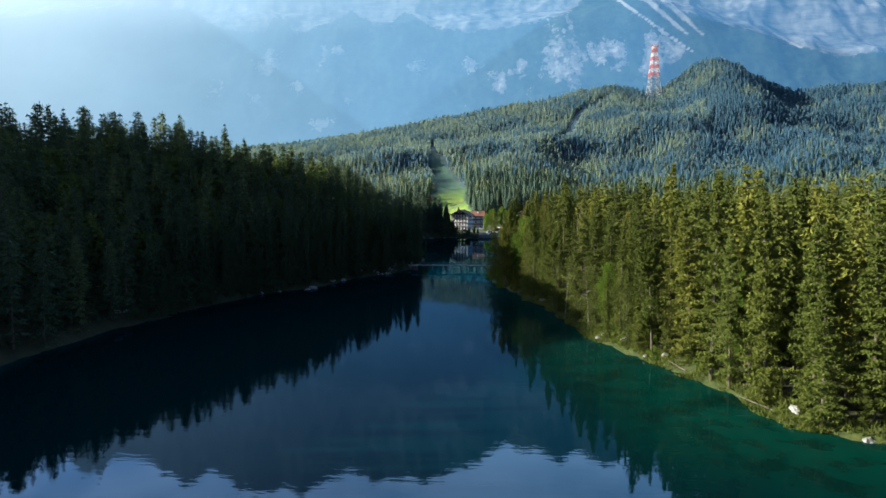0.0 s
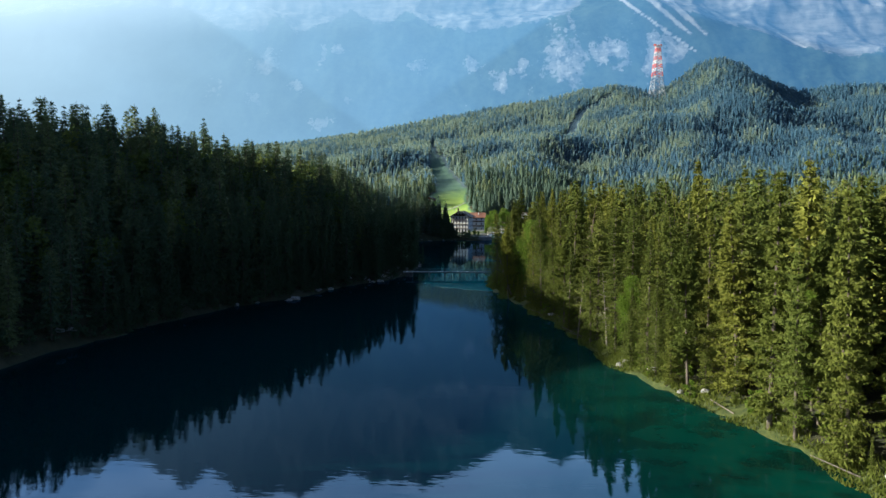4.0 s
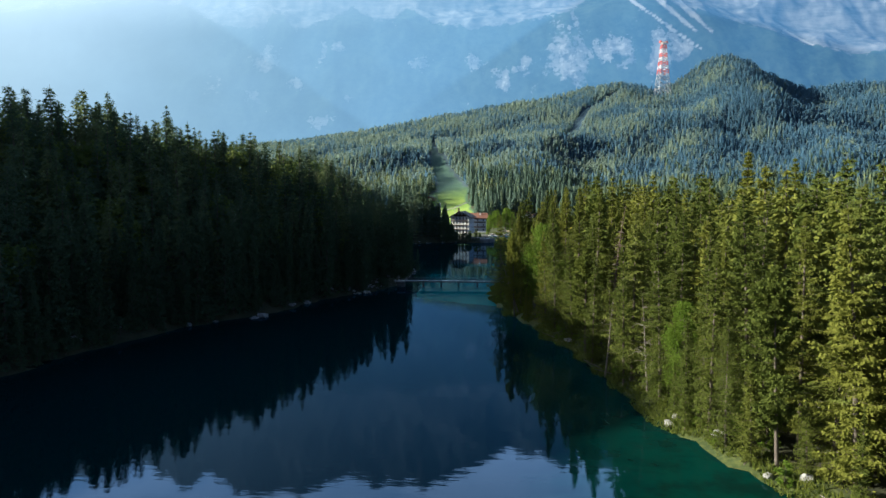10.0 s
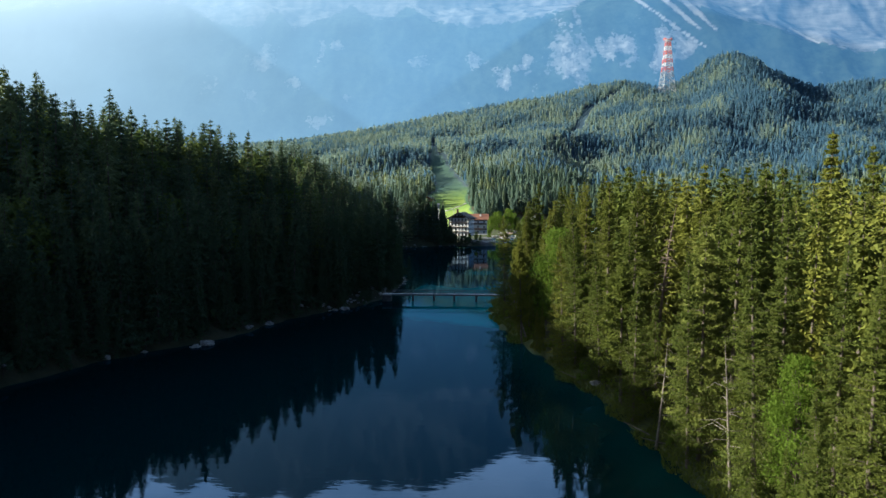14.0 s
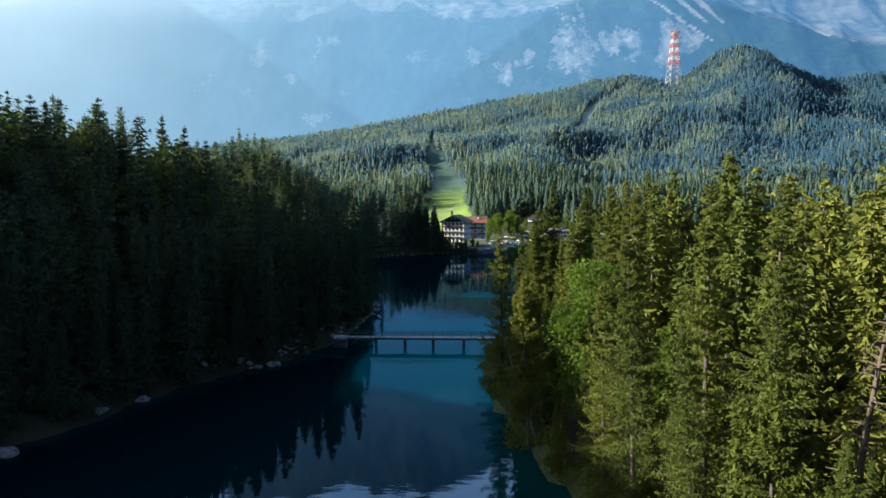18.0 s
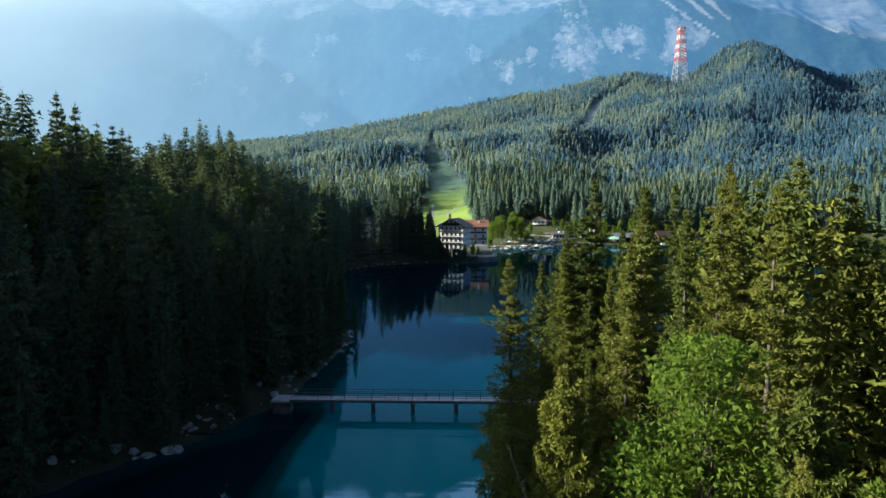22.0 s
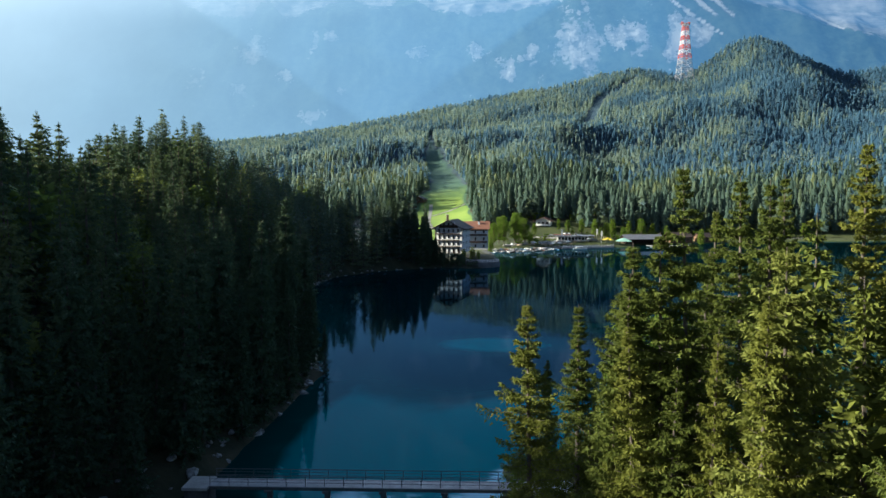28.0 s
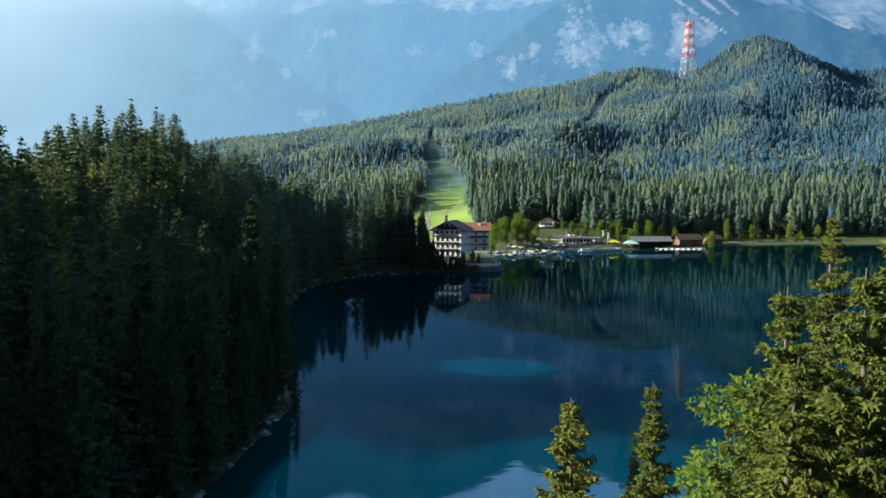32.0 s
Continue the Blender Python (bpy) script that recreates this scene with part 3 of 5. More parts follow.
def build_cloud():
    """A glowing cloud sheet added beyond the range, mirrored in and lighting the lake."""
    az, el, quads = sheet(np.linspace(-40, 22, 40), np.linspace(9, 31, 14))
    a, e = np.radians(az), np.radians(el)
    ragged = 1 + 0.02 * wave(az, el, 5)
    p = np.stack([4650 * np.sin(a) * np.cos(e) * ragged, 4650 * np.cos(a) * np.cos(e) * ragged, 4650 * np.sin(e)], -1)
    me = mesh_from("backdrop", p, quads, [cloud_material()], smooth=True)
    tagged(new("backdrop", me), "glowing sheet for the bright haze and cloud behind the mountain", "sky", kind="structure")


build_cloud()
build_ground()
build_water()
build_mountain()

# ---- trees ----


def tube(points, radii, sides):
    """Vertices and triangles of a tapered tube along points."""
    points = np.asarray(points, float)
    ang = np.linspace(0, 2 * np.pi, sides, endpoint=False)
    t = np.gradient(points, axis=0)
    t /= np.linalg.norm(t, axis=1)[:, None] + 1e-9
    up = np.where(np.abs(t[:, 2:3]) > 0.9, np.array([[1.0, 0, 0]]), np.array([[0, 0, 1.0]]))
    a = np.cross(t, up)
    a /= np.linalg.norm(a, axis=1)[:, None]
    b = np.cross(t, a)
    ring = points[:, None] + np.asarray(radii)[:, None, None] * (a[:, None] * np.cos(ang)[None, :, None] + b[:, None] * np.sin(ang)[None, :, None])
    v = ring.reshape(-1, 3)
    f = []
    for i in range(len(points) - 1):
        for j in range(sides):
            k = (j + 1) % sides
            p, q, r, s = i * sides + j, i * sides + k, (i + 1) * sides + k, (i + 1) * sides + j
            f += [(p, q, r), (p, r, s)]
    return v, np.array(f)


class Heap:
    """Collects triangles."""

    def __init__(self):
        self.v, self.f, self.n = [], [], 0

    def add(self, v, f):
        self.v.append(v)
        self.f.append(np.asarray(f) + self.n)
        self.n += len(v)

    def loose(self, tri):
        """tri: an array of triangles by their corners."""
        self.add(tri.reshape(-1, 3), np.arange(len(tri) * 3).reshape(-1, 3))

    def all(self):
        return np.concatenate(self.v), np.concatenate(self.f)


def unit(v):
    return v / (np.linalg.norm(v, axis=-1, keepdims=True) + 1e-9)


def sprays(rng, base, way, length, width, fingers, level=0.0):
    """Slender triangles that fan out from base along way; level lays them flatter."""
    out = []
    side = unit(np.cross(way, unit(rng.normal(size=way.shape))))
    for k in range(fingers):
        lean = (k - (fingers - 1) / 2) * 0.75
        w = unit(way + side * lean + rng.normal(size=way.shape) * 0.16)
        ln = (length * (1 - 0.28 * abs(lean)))[:, None]
        sd = np.cross(w, unit(rng.normal(size=way.shape) + np.array([0, 0, level])))
        sd = unit(sd) * (width / 2)[:, None]
        start = base + w * ln * 0.02
        out.append(np.stack([start - sd, start + sd, base + w * ln], 1))
    return np.concatenate(out)


def spruce_arrays(seed, tall, whorls, per, twigs, fingers, size, spread=0.135, droop=0.35, bare=0.12, thin=0.0, ragged=0.25, slim=0.5, hang=False, taper=0.66, rise=0.92, level=0.0, frond=0):
    """Trunk and crown of a spruce: whorls of sagging boughs hung with sprays, uneven all round."""
    rng = np.random.default_rng(seed)
    trunk, crown, limbs = Heap(), Heap(), Heap()
    steps = 9 if twigs > 4 else 4
    hs = np.linspace(0, 1, steps)
    bend = rng.normal(size=2) * 0.012 * tall
    axis_at = lambda h: np.stack([bend[0] * h * h, bend[1] * h * h, h * tall], -1)
    trunk.add(*tube(axis_at(hs), 0.0115 * tall * (1 - hs) ** 0.8 + 0.02, 7 if twigs > 4 else 4))
    gaps = rng.uniform(0, 2 * np.pi, 5)
    gap_h = rng.uniform(0.2, 0.8, 5)
    for w in range(whorls):
        h = bare + (1 - bare) * (max(0.0, w + rng.uniform(-0.3, 0.3)) / whorls) ** rise
        h = min(max(h, bare), 0.985)
        low = smoothstep(bare, bare + 0.22, h)
        reach = spread * tall * (1.0 - h) ** taper * (0.55 + 0.45 * low)
        for b in range(per):
            az = 2 * np.pi * (b + rng.uniform(-0.35, 0.35)) / per + w * 2.4
            near_gap = np.any((np.abs((az - gaps + np.pi) % (2 * np.pi) - np.pi) < 0.5) & (np.abs(h - gap_h) < 0.07))
            if rng.random() < thin + 0.65 * near_gap:
                continue
            ln = max(0.25, reach * (1 + ragged * rng.normal()))
            out = np.array([np.cos(az), np.sin(az), 0])
            sag = droop * (1 - 0.9 * h) + rng.normal() * 0.08
            s = np.linspace(0.1, 1.0, max(2, twigs))
            mid = axis_at(np.array([h]))[0] + out[None] * (ln * s)[:, None]
            mid[:, 2] += ln * (0.12 * s - sag * s ** 1.6 + 0.22 * s ** 4)
            if twigs > 4:
                k = [0, len(s) // 2, len(s) - 1]
                limbs.add(*tube(np.vstack([axis_at(np.array([h]))[0], mid[k[1:]]]), 0.0022 * tall * np.array([0.5, 0.3, 0.08]), 3))
            across = np.array([-out[1], out[0], 0])
            if hang:
                low = unit(out[None] * 0.3 + rng.normal(size=mid.shape) * 0.3 - np.array([[0, 0, 1.0]]))
                lng = size * rng.uniform(0.7, 1.4, len(s)) * (0.5 + 0.5 * min(1, ln / 1.5))
                crown.loose(sprays(rng, mid, low, lng, lng * slim, 1))
            if frond:
                # side twigs set along the bough, each with several short sprays
                reach_out = ln * 0.32 * np.sin(np.pi * (0.18 + 0.80 * s)) ** 0.8 + 0.10
                for sgn in (-1, 1):
                    twig = unit(out[None] * rng.uniform(0.45, 0.95, (len(s), 1)) + across[None] * sgn + np.array([[0, 0, 1]]) * rng.uniform(-0.55, 0.05, (len(s), 1)))
                    along = (np.arange(frond)[None] + rng.uniform(0.1, 0.9, (len(s), frond))) / frond
                    at = (mid[:, None] + twig[:, None] * (along * reach_out[:, None])[..., None]).reshape(-1, 3)
                    at = at + rng.normal(size=at.shape) * size * np.array([0.25, 0.25, 0.20])
                    head = unit(np.repeat(twig, frond, 0) + rng.normal(size=at.shape) * 0.45 + np.array([[0, 0, -0.18]]))
                    lng = size * rng.uniform(0.65, 1.3, len(at)) * (0.45 + 0.55 * min(1, ln / 1.5))
                    crown.loose(sprays(rng, at, head, lng, lng * slim, fingers, level))
                continue
            for sgn in (-1, 1):
                way = unit(out[None] * 0.75 + across[None] * sgn * rng.uniform(0.35, 1.1, (len(s), 1)) + np.array([[0, 0, 1]]) * rng.uniform(-1.0, 0.12, (len(s), 1)))
                lng = size * rng.uniform(0.6, 1.3, len(s)) * (0.75 + 0.5 * (1 - s)) * (0.22 + 0.78 * min(1, ln / (1.7 * size)))
                crown.loose(sprays(rng, mid + rng.normal(size=mid.shape) * size * 0.12, way, lng, lng * slim, fingers, level))
    tip = axis_at(np.array([0.97]))
    n = 5 if twigs > 4 else 2
    crown.loose(sprays(rng, np.repeat(tip, n, 0), unit(np.stack([rng.normal(size=n) * 0.3, rng.normal(size=n) * 0.3, np.ones(n)], -1)), np.full(n, 0.026 * tall), np.full(n, 0.005 * tall), 1))
    tv, tf = trunk.all()
    if limbs.v:
        lv, lf = limbs.all()
        tv, tf = np.concatenate([tv, lv]), np.concatenate([tf, lf + len(tv)])
    cv, cf = crown.all()
    return (tv, tf), (cv, cf)


def broadleaf_arrays(seed, tall, clumps, per, size, round_=0.30):
    """Trunk with forking limbs, and clumps of small leaves round their ends."""
    rng = np.random.default_rng(seed)
    trunk, crown = Heap(), Heap()
    hs = np.linspace(0, 1, 6)
    trunk.add(*tube(np.stack([0.02 * tall * np.sin(3 * hs), 0.02 * tall * hs, hs * 0.72 * tall], -1), 0.016 * tall * (1 - 0.85 * hs), 6))
    for i in range(clumps):
        h = rng.uniform(0.18, 0.95)
        az = i * 2.399 + rng.normal() * 0.3
        wide = round_ * tall * np.sqrt(max(0.03, 1 - ((h - 0.45) / 0.56) ** 2)) * rng.uniform(0.55, 1.1)
        end = np.array([np.cos(az) * wide, np.sin(az) * wide, h * tall])
        root = np.array([0, 0.01 * tall, max(0.12, h - 0.22) * 0.72 * tall])
        midp = (root + end) / 2 + np.array([0, 0, 0.03 * tall])
        trunk.add(*tube(np.stack([root, midp, end]), 0.0055 * tall * np.array([1, 0.6, 0.2]), 3))
        r = tall * rng.uniform(0.055, 0.10)
        p = end + unit(rng.normal(size=(per, 3))) * (r * rng.uniform(0.35, 1.0, per) ** 0.5)[:, None] * np.array([1.25, 1.25, 0.7])
        crown.loose(sprays(rng, p, unit(unit(p - end) + rng.normal(size=p.shape) * 0.7 + np.array([0, 0, -0.15])), size * rng.uniform(0.6, 1.3, per), size * rng.uniform(0.5, 0.8, per), 1))
    return trunk.all(), crown.all()


def tree_thing(name, arrays, wood_mat, leaf_mat, label, group=""):
    """The first of its kind; others are copied from it."""
    (tv, tf), (cv, cf) = arrays
    ob = thing(name, Matrix(), label, "tree", group)
    sharing("trunk", mesh_from("trunk", tv, tf, [wood_mat], smooth=True), ob)
    sharing("crown", mesh_from("crown", cv, cf, [leaf_mat]), ob)
    return ob


class Wood:
    """A stand of trees too many to count, joined into one mesh."""

    def __init__(self):
        self.v, self.f, self.m, self.t, self.n = [], [], [], [], 0

    def plant(self, arrays, places, sizes, turns, tints, leaf=1):
        (tv, tf), (cv, cf) = arrays
        v = np.concatenate([tv, cv])
        f = np.concatenate([tf, cf + len(tv)])
        m = np.concatenate([np.zeros(len(tf), int), np.full(len(cf), leaf)])
        c, s = np.cos(turns), np.sin(turns)
        out = np.empty((len(places), len(v), 3), np.float32)
        out[:, :, 0] = (c[:, None] * v[:, 0] - s[:, None] * v[:, 1]) * sizes[:, None] + places[:, 0:1]
        out[:, :, 1] = (s[:, None] * v[:, 0] + c[:, None] * v[:, 1]) * sizes[:, None] + places[:, 1:2]
        out[:, :, 2] = v[:, 2] * sizes[:, None] + places[:, 2:3]
        k = len(places)
        self.v.append(out.reshape(-1, 3))
        self.f.append((f[None] + (self.n + np.arange(k) * len(v))[:, None, None]).reshape(-1, 3))
        self.m.append(np.tile(m, k))
        self.t.append(np.repeat(tints, len(v)))
        self.n += k * len(v)

    def link(self, name, label, mats):
        me = mesh_from(name, np.concatenate(self.v), np.concatenate(self.f), mats, np.concatenate(self.m), {"tint": ("POINT", np.concatenate(self.t))})
        return tagged(new(name, me), label, "woodland", kind="stuff")


def scatter(rng, x0, x1, y0, y1, gap):
    """Uneven places about gap metres apart."""
    gx, gy = np.meshgrid(np.arange(x0, x1, gap), np.arange(y0, y1, gap))
    p = np.stack([gx.ravel(), gy.ravel()], -1)
    p[:, 0] += np.where((np.round((p[:, 1] - y0) / gap) % 2) > 0, gap / 2, 0)
    return p + rng.uniform(-0.42, 0.42, p.shape) * gap


rng = np.random.default_rng(11)
GREEN = "tall spruce with sagging olive-green boughs in the lakeside wood"
NEAR = ((1, 0.148, 0.42, 0.02, 0.02, 0.78), (2, 0.125, 0.55, 0.03, 0.06, 0.88), (3, 0.170, 0.38, 0.01, 0.03, 0.86), (4, 0.132, 0.48, 0.08, 0.12, 0.76), (5, 0.158, 0.60, 0.03, 0.08, 0.92))
finest_spruce = [spruce_arrays(s, 30, 64, 4, 15, 1, 0.27, spread=sp * 1.10, droop=dr, bare=br, thin=th + 0.05, ragged=0.34, slim=0.50, hang=True, taper=tp, level=0.7, frond=5) for s, sp, dr, br, th, tp in NEAR]
fine_spruce = [spruce_arrays(s + 10, 30, 36, 5, 13, 1, 0.46, spread=sp, droop=dr, bare=br, thin=th, ragged=0.32, slim=0.55, hang=True, taper=tp, level=0.4, frond=4) for s, sp, dr, br, th, tp in NEAR]
mid_spruce = [spruce_arrays(20 + s, 28, 27, 5, 4, 2, 1.20, spread=sp, droop=dr, bare=0.1, ragged=0.3, slim=0.46) for s, sp, dr in ((1, 0.13, 0.42), (2, 0.11, 0.5), (3, 0.15, 0.36))]
low_spruce = [spruce_arrays(40 + s, 26, 24, 5, 3, 1, 1.6, spread=sp * 1.25, droop=dr, bare=0.05, ragged=0.36, slim=0.42, taper=0.8, rise=0.72) for s, sp, dr in ((1, 0.14, 0.42), (2, 0.12, 0.5), (3, 0.16, 0.36))]


close_spruce = [spruce_arrays(64 + s, 26, 25, 5, 5, 2, 0.92, spread=sp, droop=dr, bare=0.04, ragged=0.34, slim=0.42, taper=tp, rise=0.85) for s, sp, dr, tp in ((1, 0.185, 0.42, 0.72), (2, 0.150, 0.5, 0.80), (3, 0.205, 0.36, 0.85))]
slope_spruce = [spruce_arrays(60 + s, 26, 23, 5, 4, 1, 1.35, spread=sp, droop=dr, bare=0.04, ragged=0.34, slim=0.46, taper=tp, rise=0.8) for s, sp, dr, tp in ((1, 0.165, 0.42, 0.62), (2, 0.135, 0.5, 0.75), (3, 0.19, 0.36, 0.85))]


def small_spruce(seed, tall, tiers, per, wide):
    """A far spruce: a thin stem and tiers of drooping pointed boughs."""
    rg = np.random.default_rng(seed)
    stem = Heap()
    stem.loose(np.array([[[-0.25, 0, 0], [0.25, 0, 0], [0, 0, tall * 0.9]], [[0, -0.25, 0], [0, 0.25, 0], [0, 0, tall * 0.9]]]))
    crown = Heap()
    tri = []
    for k in range(tiers):
        h = 0.12 + 0.80 * ((k + rg.uniform(-0.2, 0.2)) / tiers)
        h = max(h, 0.1)
        r = wide * tall * (1 - h) ** 0.62 + 0.3
        for j in range(per):
            a = 2 * np.pi * (j + rg.uniform(-0.3, 0.3)) / per + k * 1.3
            rr = r * rg.uniform(0.7, 1.3)
            top = (rr * 0.25 * np.cos(a), rr * 0.25 * np.sin(a), tall * min(1.0, h + rg.uniform(0.8, 1.3) / tiers))
            w = 0.75 * 2 * np.pi / per / 2 * 1.5
            tri.append([top, (rr * np.cos(a - w), rr * np.sin(a - w), h * tall), (rr * 1.05 * np.cos(a + w), rr * 1.05 * np.sin(a + w), (h - 0.03) * tall)])
    crown.loose(np.array(tri, float))
    return stem.all(), crown.all()


foot_spruce = [small_spruce(70 + s, 25, 13, 7, w) for s, w in ((1, 0.12), (2, 0.15), (3, 0.105))]
tiny_spruce = [small_spruce(80 + s, 16, 4, 5, w) for s, w in ((1, 0.15), (2, 0.18), (3, 0.125))]


def small_broadleaf(seed, tall, tufts, leaf=0.13):
    """A far broadleaf tree: a short stem under a loose crown of leafy tufts."""
    rg = np.random.default_rng(seed)
    stem, crown = Heap(), Heap()
    stem.loose(np.array([[[-0.3, 0, 0], [0.3, 0, 0], [0, 0, tall * 0.6]], [[0, -0.3, 0], [0, 0.3, 0], [0, 0, tall * 0.6]]]))
    n = unit(rg.normal(size=(tufts, 3)) + np.array([0, 0, 0.25]))
    p = n * rg.uniform(0.6, 1.0, (tufts, 1)) * np.array([0.27, 0.27, 0.40]) * tall + np.array([0, 0, 0.58 * tall])
    a = unit(np.cross(n, rg.normal(size=n.shape))) * tall * leaf
    b = unit(np.cross(n, a)) * tall * leaf
    crown.loose(np.stack([p - a, p + a * 0.8 - b * 0.4, p + b + n * tall * 0.04], 1))
    return stem.all(), crown.all()


loose_broad = [small_broadleaf(95 + k, t, 420, 0.032) for k, t in ((0, 20), (1, 17))]
small_broad = [small_broadleaf(90, 15, 30), small_broadleaf(91, 13, 26)]

# the wood on the right bank: singled-out trees by the water, joined ones behind
near_models = [tree_thing("spruce_tree", a, bark, needles, GREEN, "lakeside spruces") for a in finest_spruce]
spruce_models = [tree_thing("spruce_tree", a, bark, needles, GREEN, "lakeside spruces") for a in fine_spruce]
shade_models = [tree_thing("spruce_tree", spruce_arrays(30 + s, 29, 36, 5, 8, 2, 0.85, spread=sp, droop=0.45, bare=0.03, ragged=0.3, slim=0.52), bark, slope_haze_needles,
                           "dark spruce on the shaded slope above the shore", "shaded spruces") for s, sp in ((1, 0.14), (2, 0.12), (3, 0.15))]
larch_model = tree_thing("larch_tree", spruce_arrays(9, 29, 40, 5, 18, 1, 0.36, spread=0.16, droop=0.55, bare=0.12, thin=0.16, ragged=0.40, slim=0.45, hang=True, frond=4), bark, larch,
                         "pale yellow-green larch with drooping feathery boughs", "lakeside larches")
broad_model = tree_thing("broadleaf_tree", broadleaf_arrays(5, 18, 74, 190, 0.30, 0.145), bark, leaves,
                         "bright green broadleaf tree among dark spruces", "broadleaf trees")
bush_model = tree_thing("shrub", broadleaf_arrays(7, 3.2, 16, 60, 0.30, 0.45), bark, leaves, "low green shrub on the grassy lake bank", "bank shrubs")
bush_model["category"] = "shrub"
# Shrubs in the slope's tinted needles, so shade is part of their colour.
dark_bush = tree_thing("shrub", broadleaf_arrays(8, 3.4, 15, 46, 0.42, 0.50), bark, slope_haze_needles, "dark low shrub at the foot of the shaded slope", "shaded shrubs")
dark_bush["category"] = "shrub"
pine_model = tree_thing("pine_tree", spruce_arrays(14, 24, 30, 4, 16, 3, 0.55, spread=0.19, droop=0.10, bare=0.22, thin=0.22, ragged=0.5, slim=0.42, level=0.3, frond=4), bark, needles,
                        "gnarled pine with bare lower trunk and sparse crown", "lakeside pines")
used = set()


def stand(model, x, y, size=1.0, turn=None):
    """Sets a tree on the ground."""
    z = float(height(np.array([x]), np.array([y]))[0]) - 0.25
    m = pose(x, y, z, rng.normal() * 1.2, rng.normal() * 1.2, rng.uniform(0, 360) if turn is None else turn) @ Matrix.Scale(size, 4)
    if model in used:
        ob = copy_thing(model, m)
        ob.scale = (size * rng.uniform(0.68, 0.98),) * 2 + (size,)
    else:
        used.add(model)
        ob = model
        ob.matrix_basis = m
    return ob


# trees that stand out: kind, place, height
SPRUCES = ((3.5, 271.9, 25.5), (6.8, 276.5, 23.8), (8.3, 269.6, 26.8), (9.7, 271.5, 28.4), (20.4, 293, 29.0), (10.7, 268.3, 28.9), (8.8, 272.4, 23.6), (7.5, 268.4, 21.6), (9.2, 267.2, 24.2), (12.1, 268.4, 32.5), (19, 280, 31.5), (23.5, 283.7, 31.5),
           (16.7, 270.6, 31), (30, 286, 34), (29, 203, 31), (34.7, 196.6, 32), (53, 214.5, 37.5), (51.3, 234.7, 32), (26, 234, 31), (20, 256.8, 32),
           (19.3, 246.2, 31), (36, 255.6, 33), (77, 245, 36.5), (20.9, 177, 24), (27.5, 170.5, 27), (25, 176.5, 30), (28.8, 156.5, 25), (31.5, 150, 21), (25.3, 158.3, 14), (33.5, 158, 29), (9.9, 266.5, 22), (11.6, 264.4, 24), (7.6, 273.2, 17), (13.2, 262, 26))
LARCHES = ((15, 263, 28), (37.7, 142.6, 30), (22.4, 178, 27))
PINES = ((18, 199, 21),)
BROADS = ((13.6, 239.8, 23.5), (26.2, 163.8, 15.5), (43, 130, 17), (13.4, 283.2, 22.5))


def plant_right():
    singled = []
    for x, y, tall in SPRUCES:
        models = near_models if y > 140 and x < 45 else spruce_models
        stand(models[len(singled) % 5], x, y, tall / 30)
        singled.append((x, y))
    for rows, model, full in ((LARCHES, larch_model, 29), (PINES, pine_model, 24), (BROADS, broad_model, 18)):
        for x, y, tall in rows:
            stand(model, x, y, tall / full)
            singled.append((x, y))
    singled = np.array(singled + [(23.3, 201), (23, 170), (5, 242), (5, 238), (13, 236.5), (10.5, 236.5)])
    p = scatter(rng, -4, 112, 84, 320, 5.9)
    d = inland(p[:, 0], p[:, 1])
    ok = (d > 0.5) & (p[:, 1] < 275 + 0.35 * p[:, 0]) & ~((p[:, 1] > 262) & (p[:, 0] < 9))
    ok &= np.min(np.hypot(p[:, None, 0] - singled[None, :, 0], p[:, None, 1] - singled[None, :, 1]), axis=1) > 3.0
    p, d = p[ok], d[ok]
    near = (d < np.where(p[:, 1] > 228, 17, 9)) & (p[:, 0] < 62)
    front, back = p[near], p[~near]
    for x, y in front:
        k, edge = rng.random(), float(inland(x, y))
        short = 0.62 if y > 262 and x < 14 else (0.55 if y > 238 and x < 13.5 else 1.0)
        if 208 < y < 237 and abs(x - 1.1 - (y - 205.5) * 0.33) < 3.4:
            short = 0.45
        if k < 0.04:
            stand(broad_model, x, y, rng.uniform(0.6, 1.0) * short)
        elif k < 0.13:
            stand(pine_model, x, y, rng.uniform(0.85, 1.15) * short)
        elif k < 0.19:
            stand(larch_model, x, y, rng.uniform(0.8, 1.0) * short)
        else:
            models = near_models if y > 140 and x < 45 else spruce_models
            lean = np.clip(rng.normal(0.84, 0.18), 0.36, 1.1) * (0.8 if edge < 3.5 and rng.random() < 0.5 else 1.0)
            stand(models[int(rng.integers(5))], x, y, float(lean) * short)
    q = scatter(rng, -2, 60, 90, 316, 3.4)
    e = inland(q[:, 0], q[:, 1])
    for x, y in q[(e > 0.6) & (e < 6.0)]:
        k = rng.random()
        if k < 0.62:
            stand(bush_model, x, y, rng.uniform(0.45, 1.2))
        elif k < 0.9:
            stand(spruce_models[int(rng.integers(5))], x, y, rng.uniform(0.14, 0.42))
    w = Wood()
    kinds = rng.integers(0, 3, len(back))
    z = height(back[:, 0], back[:, 1]) - 0.3
    places = np.column_stack([back, z])
    deep = inland(back[:, 0], back[:, 1]) > 34
    for k in range(3):
        for far, models in ((False, mid_spruce), (True, low_spruce)):
            sel = (kinds == k) & (deep == far)
            n = sel.sum()
            w.plant(models[k], places[sel], np.clip(rng.normal(1.0, 0.12, n), 0.6, 1.22), rng.uniform(0, 6.3, n), rng.random(n))
    w.link("peninsula_wood", "dense spruce wood behind the lakeside trees", [bark, needles_wood])


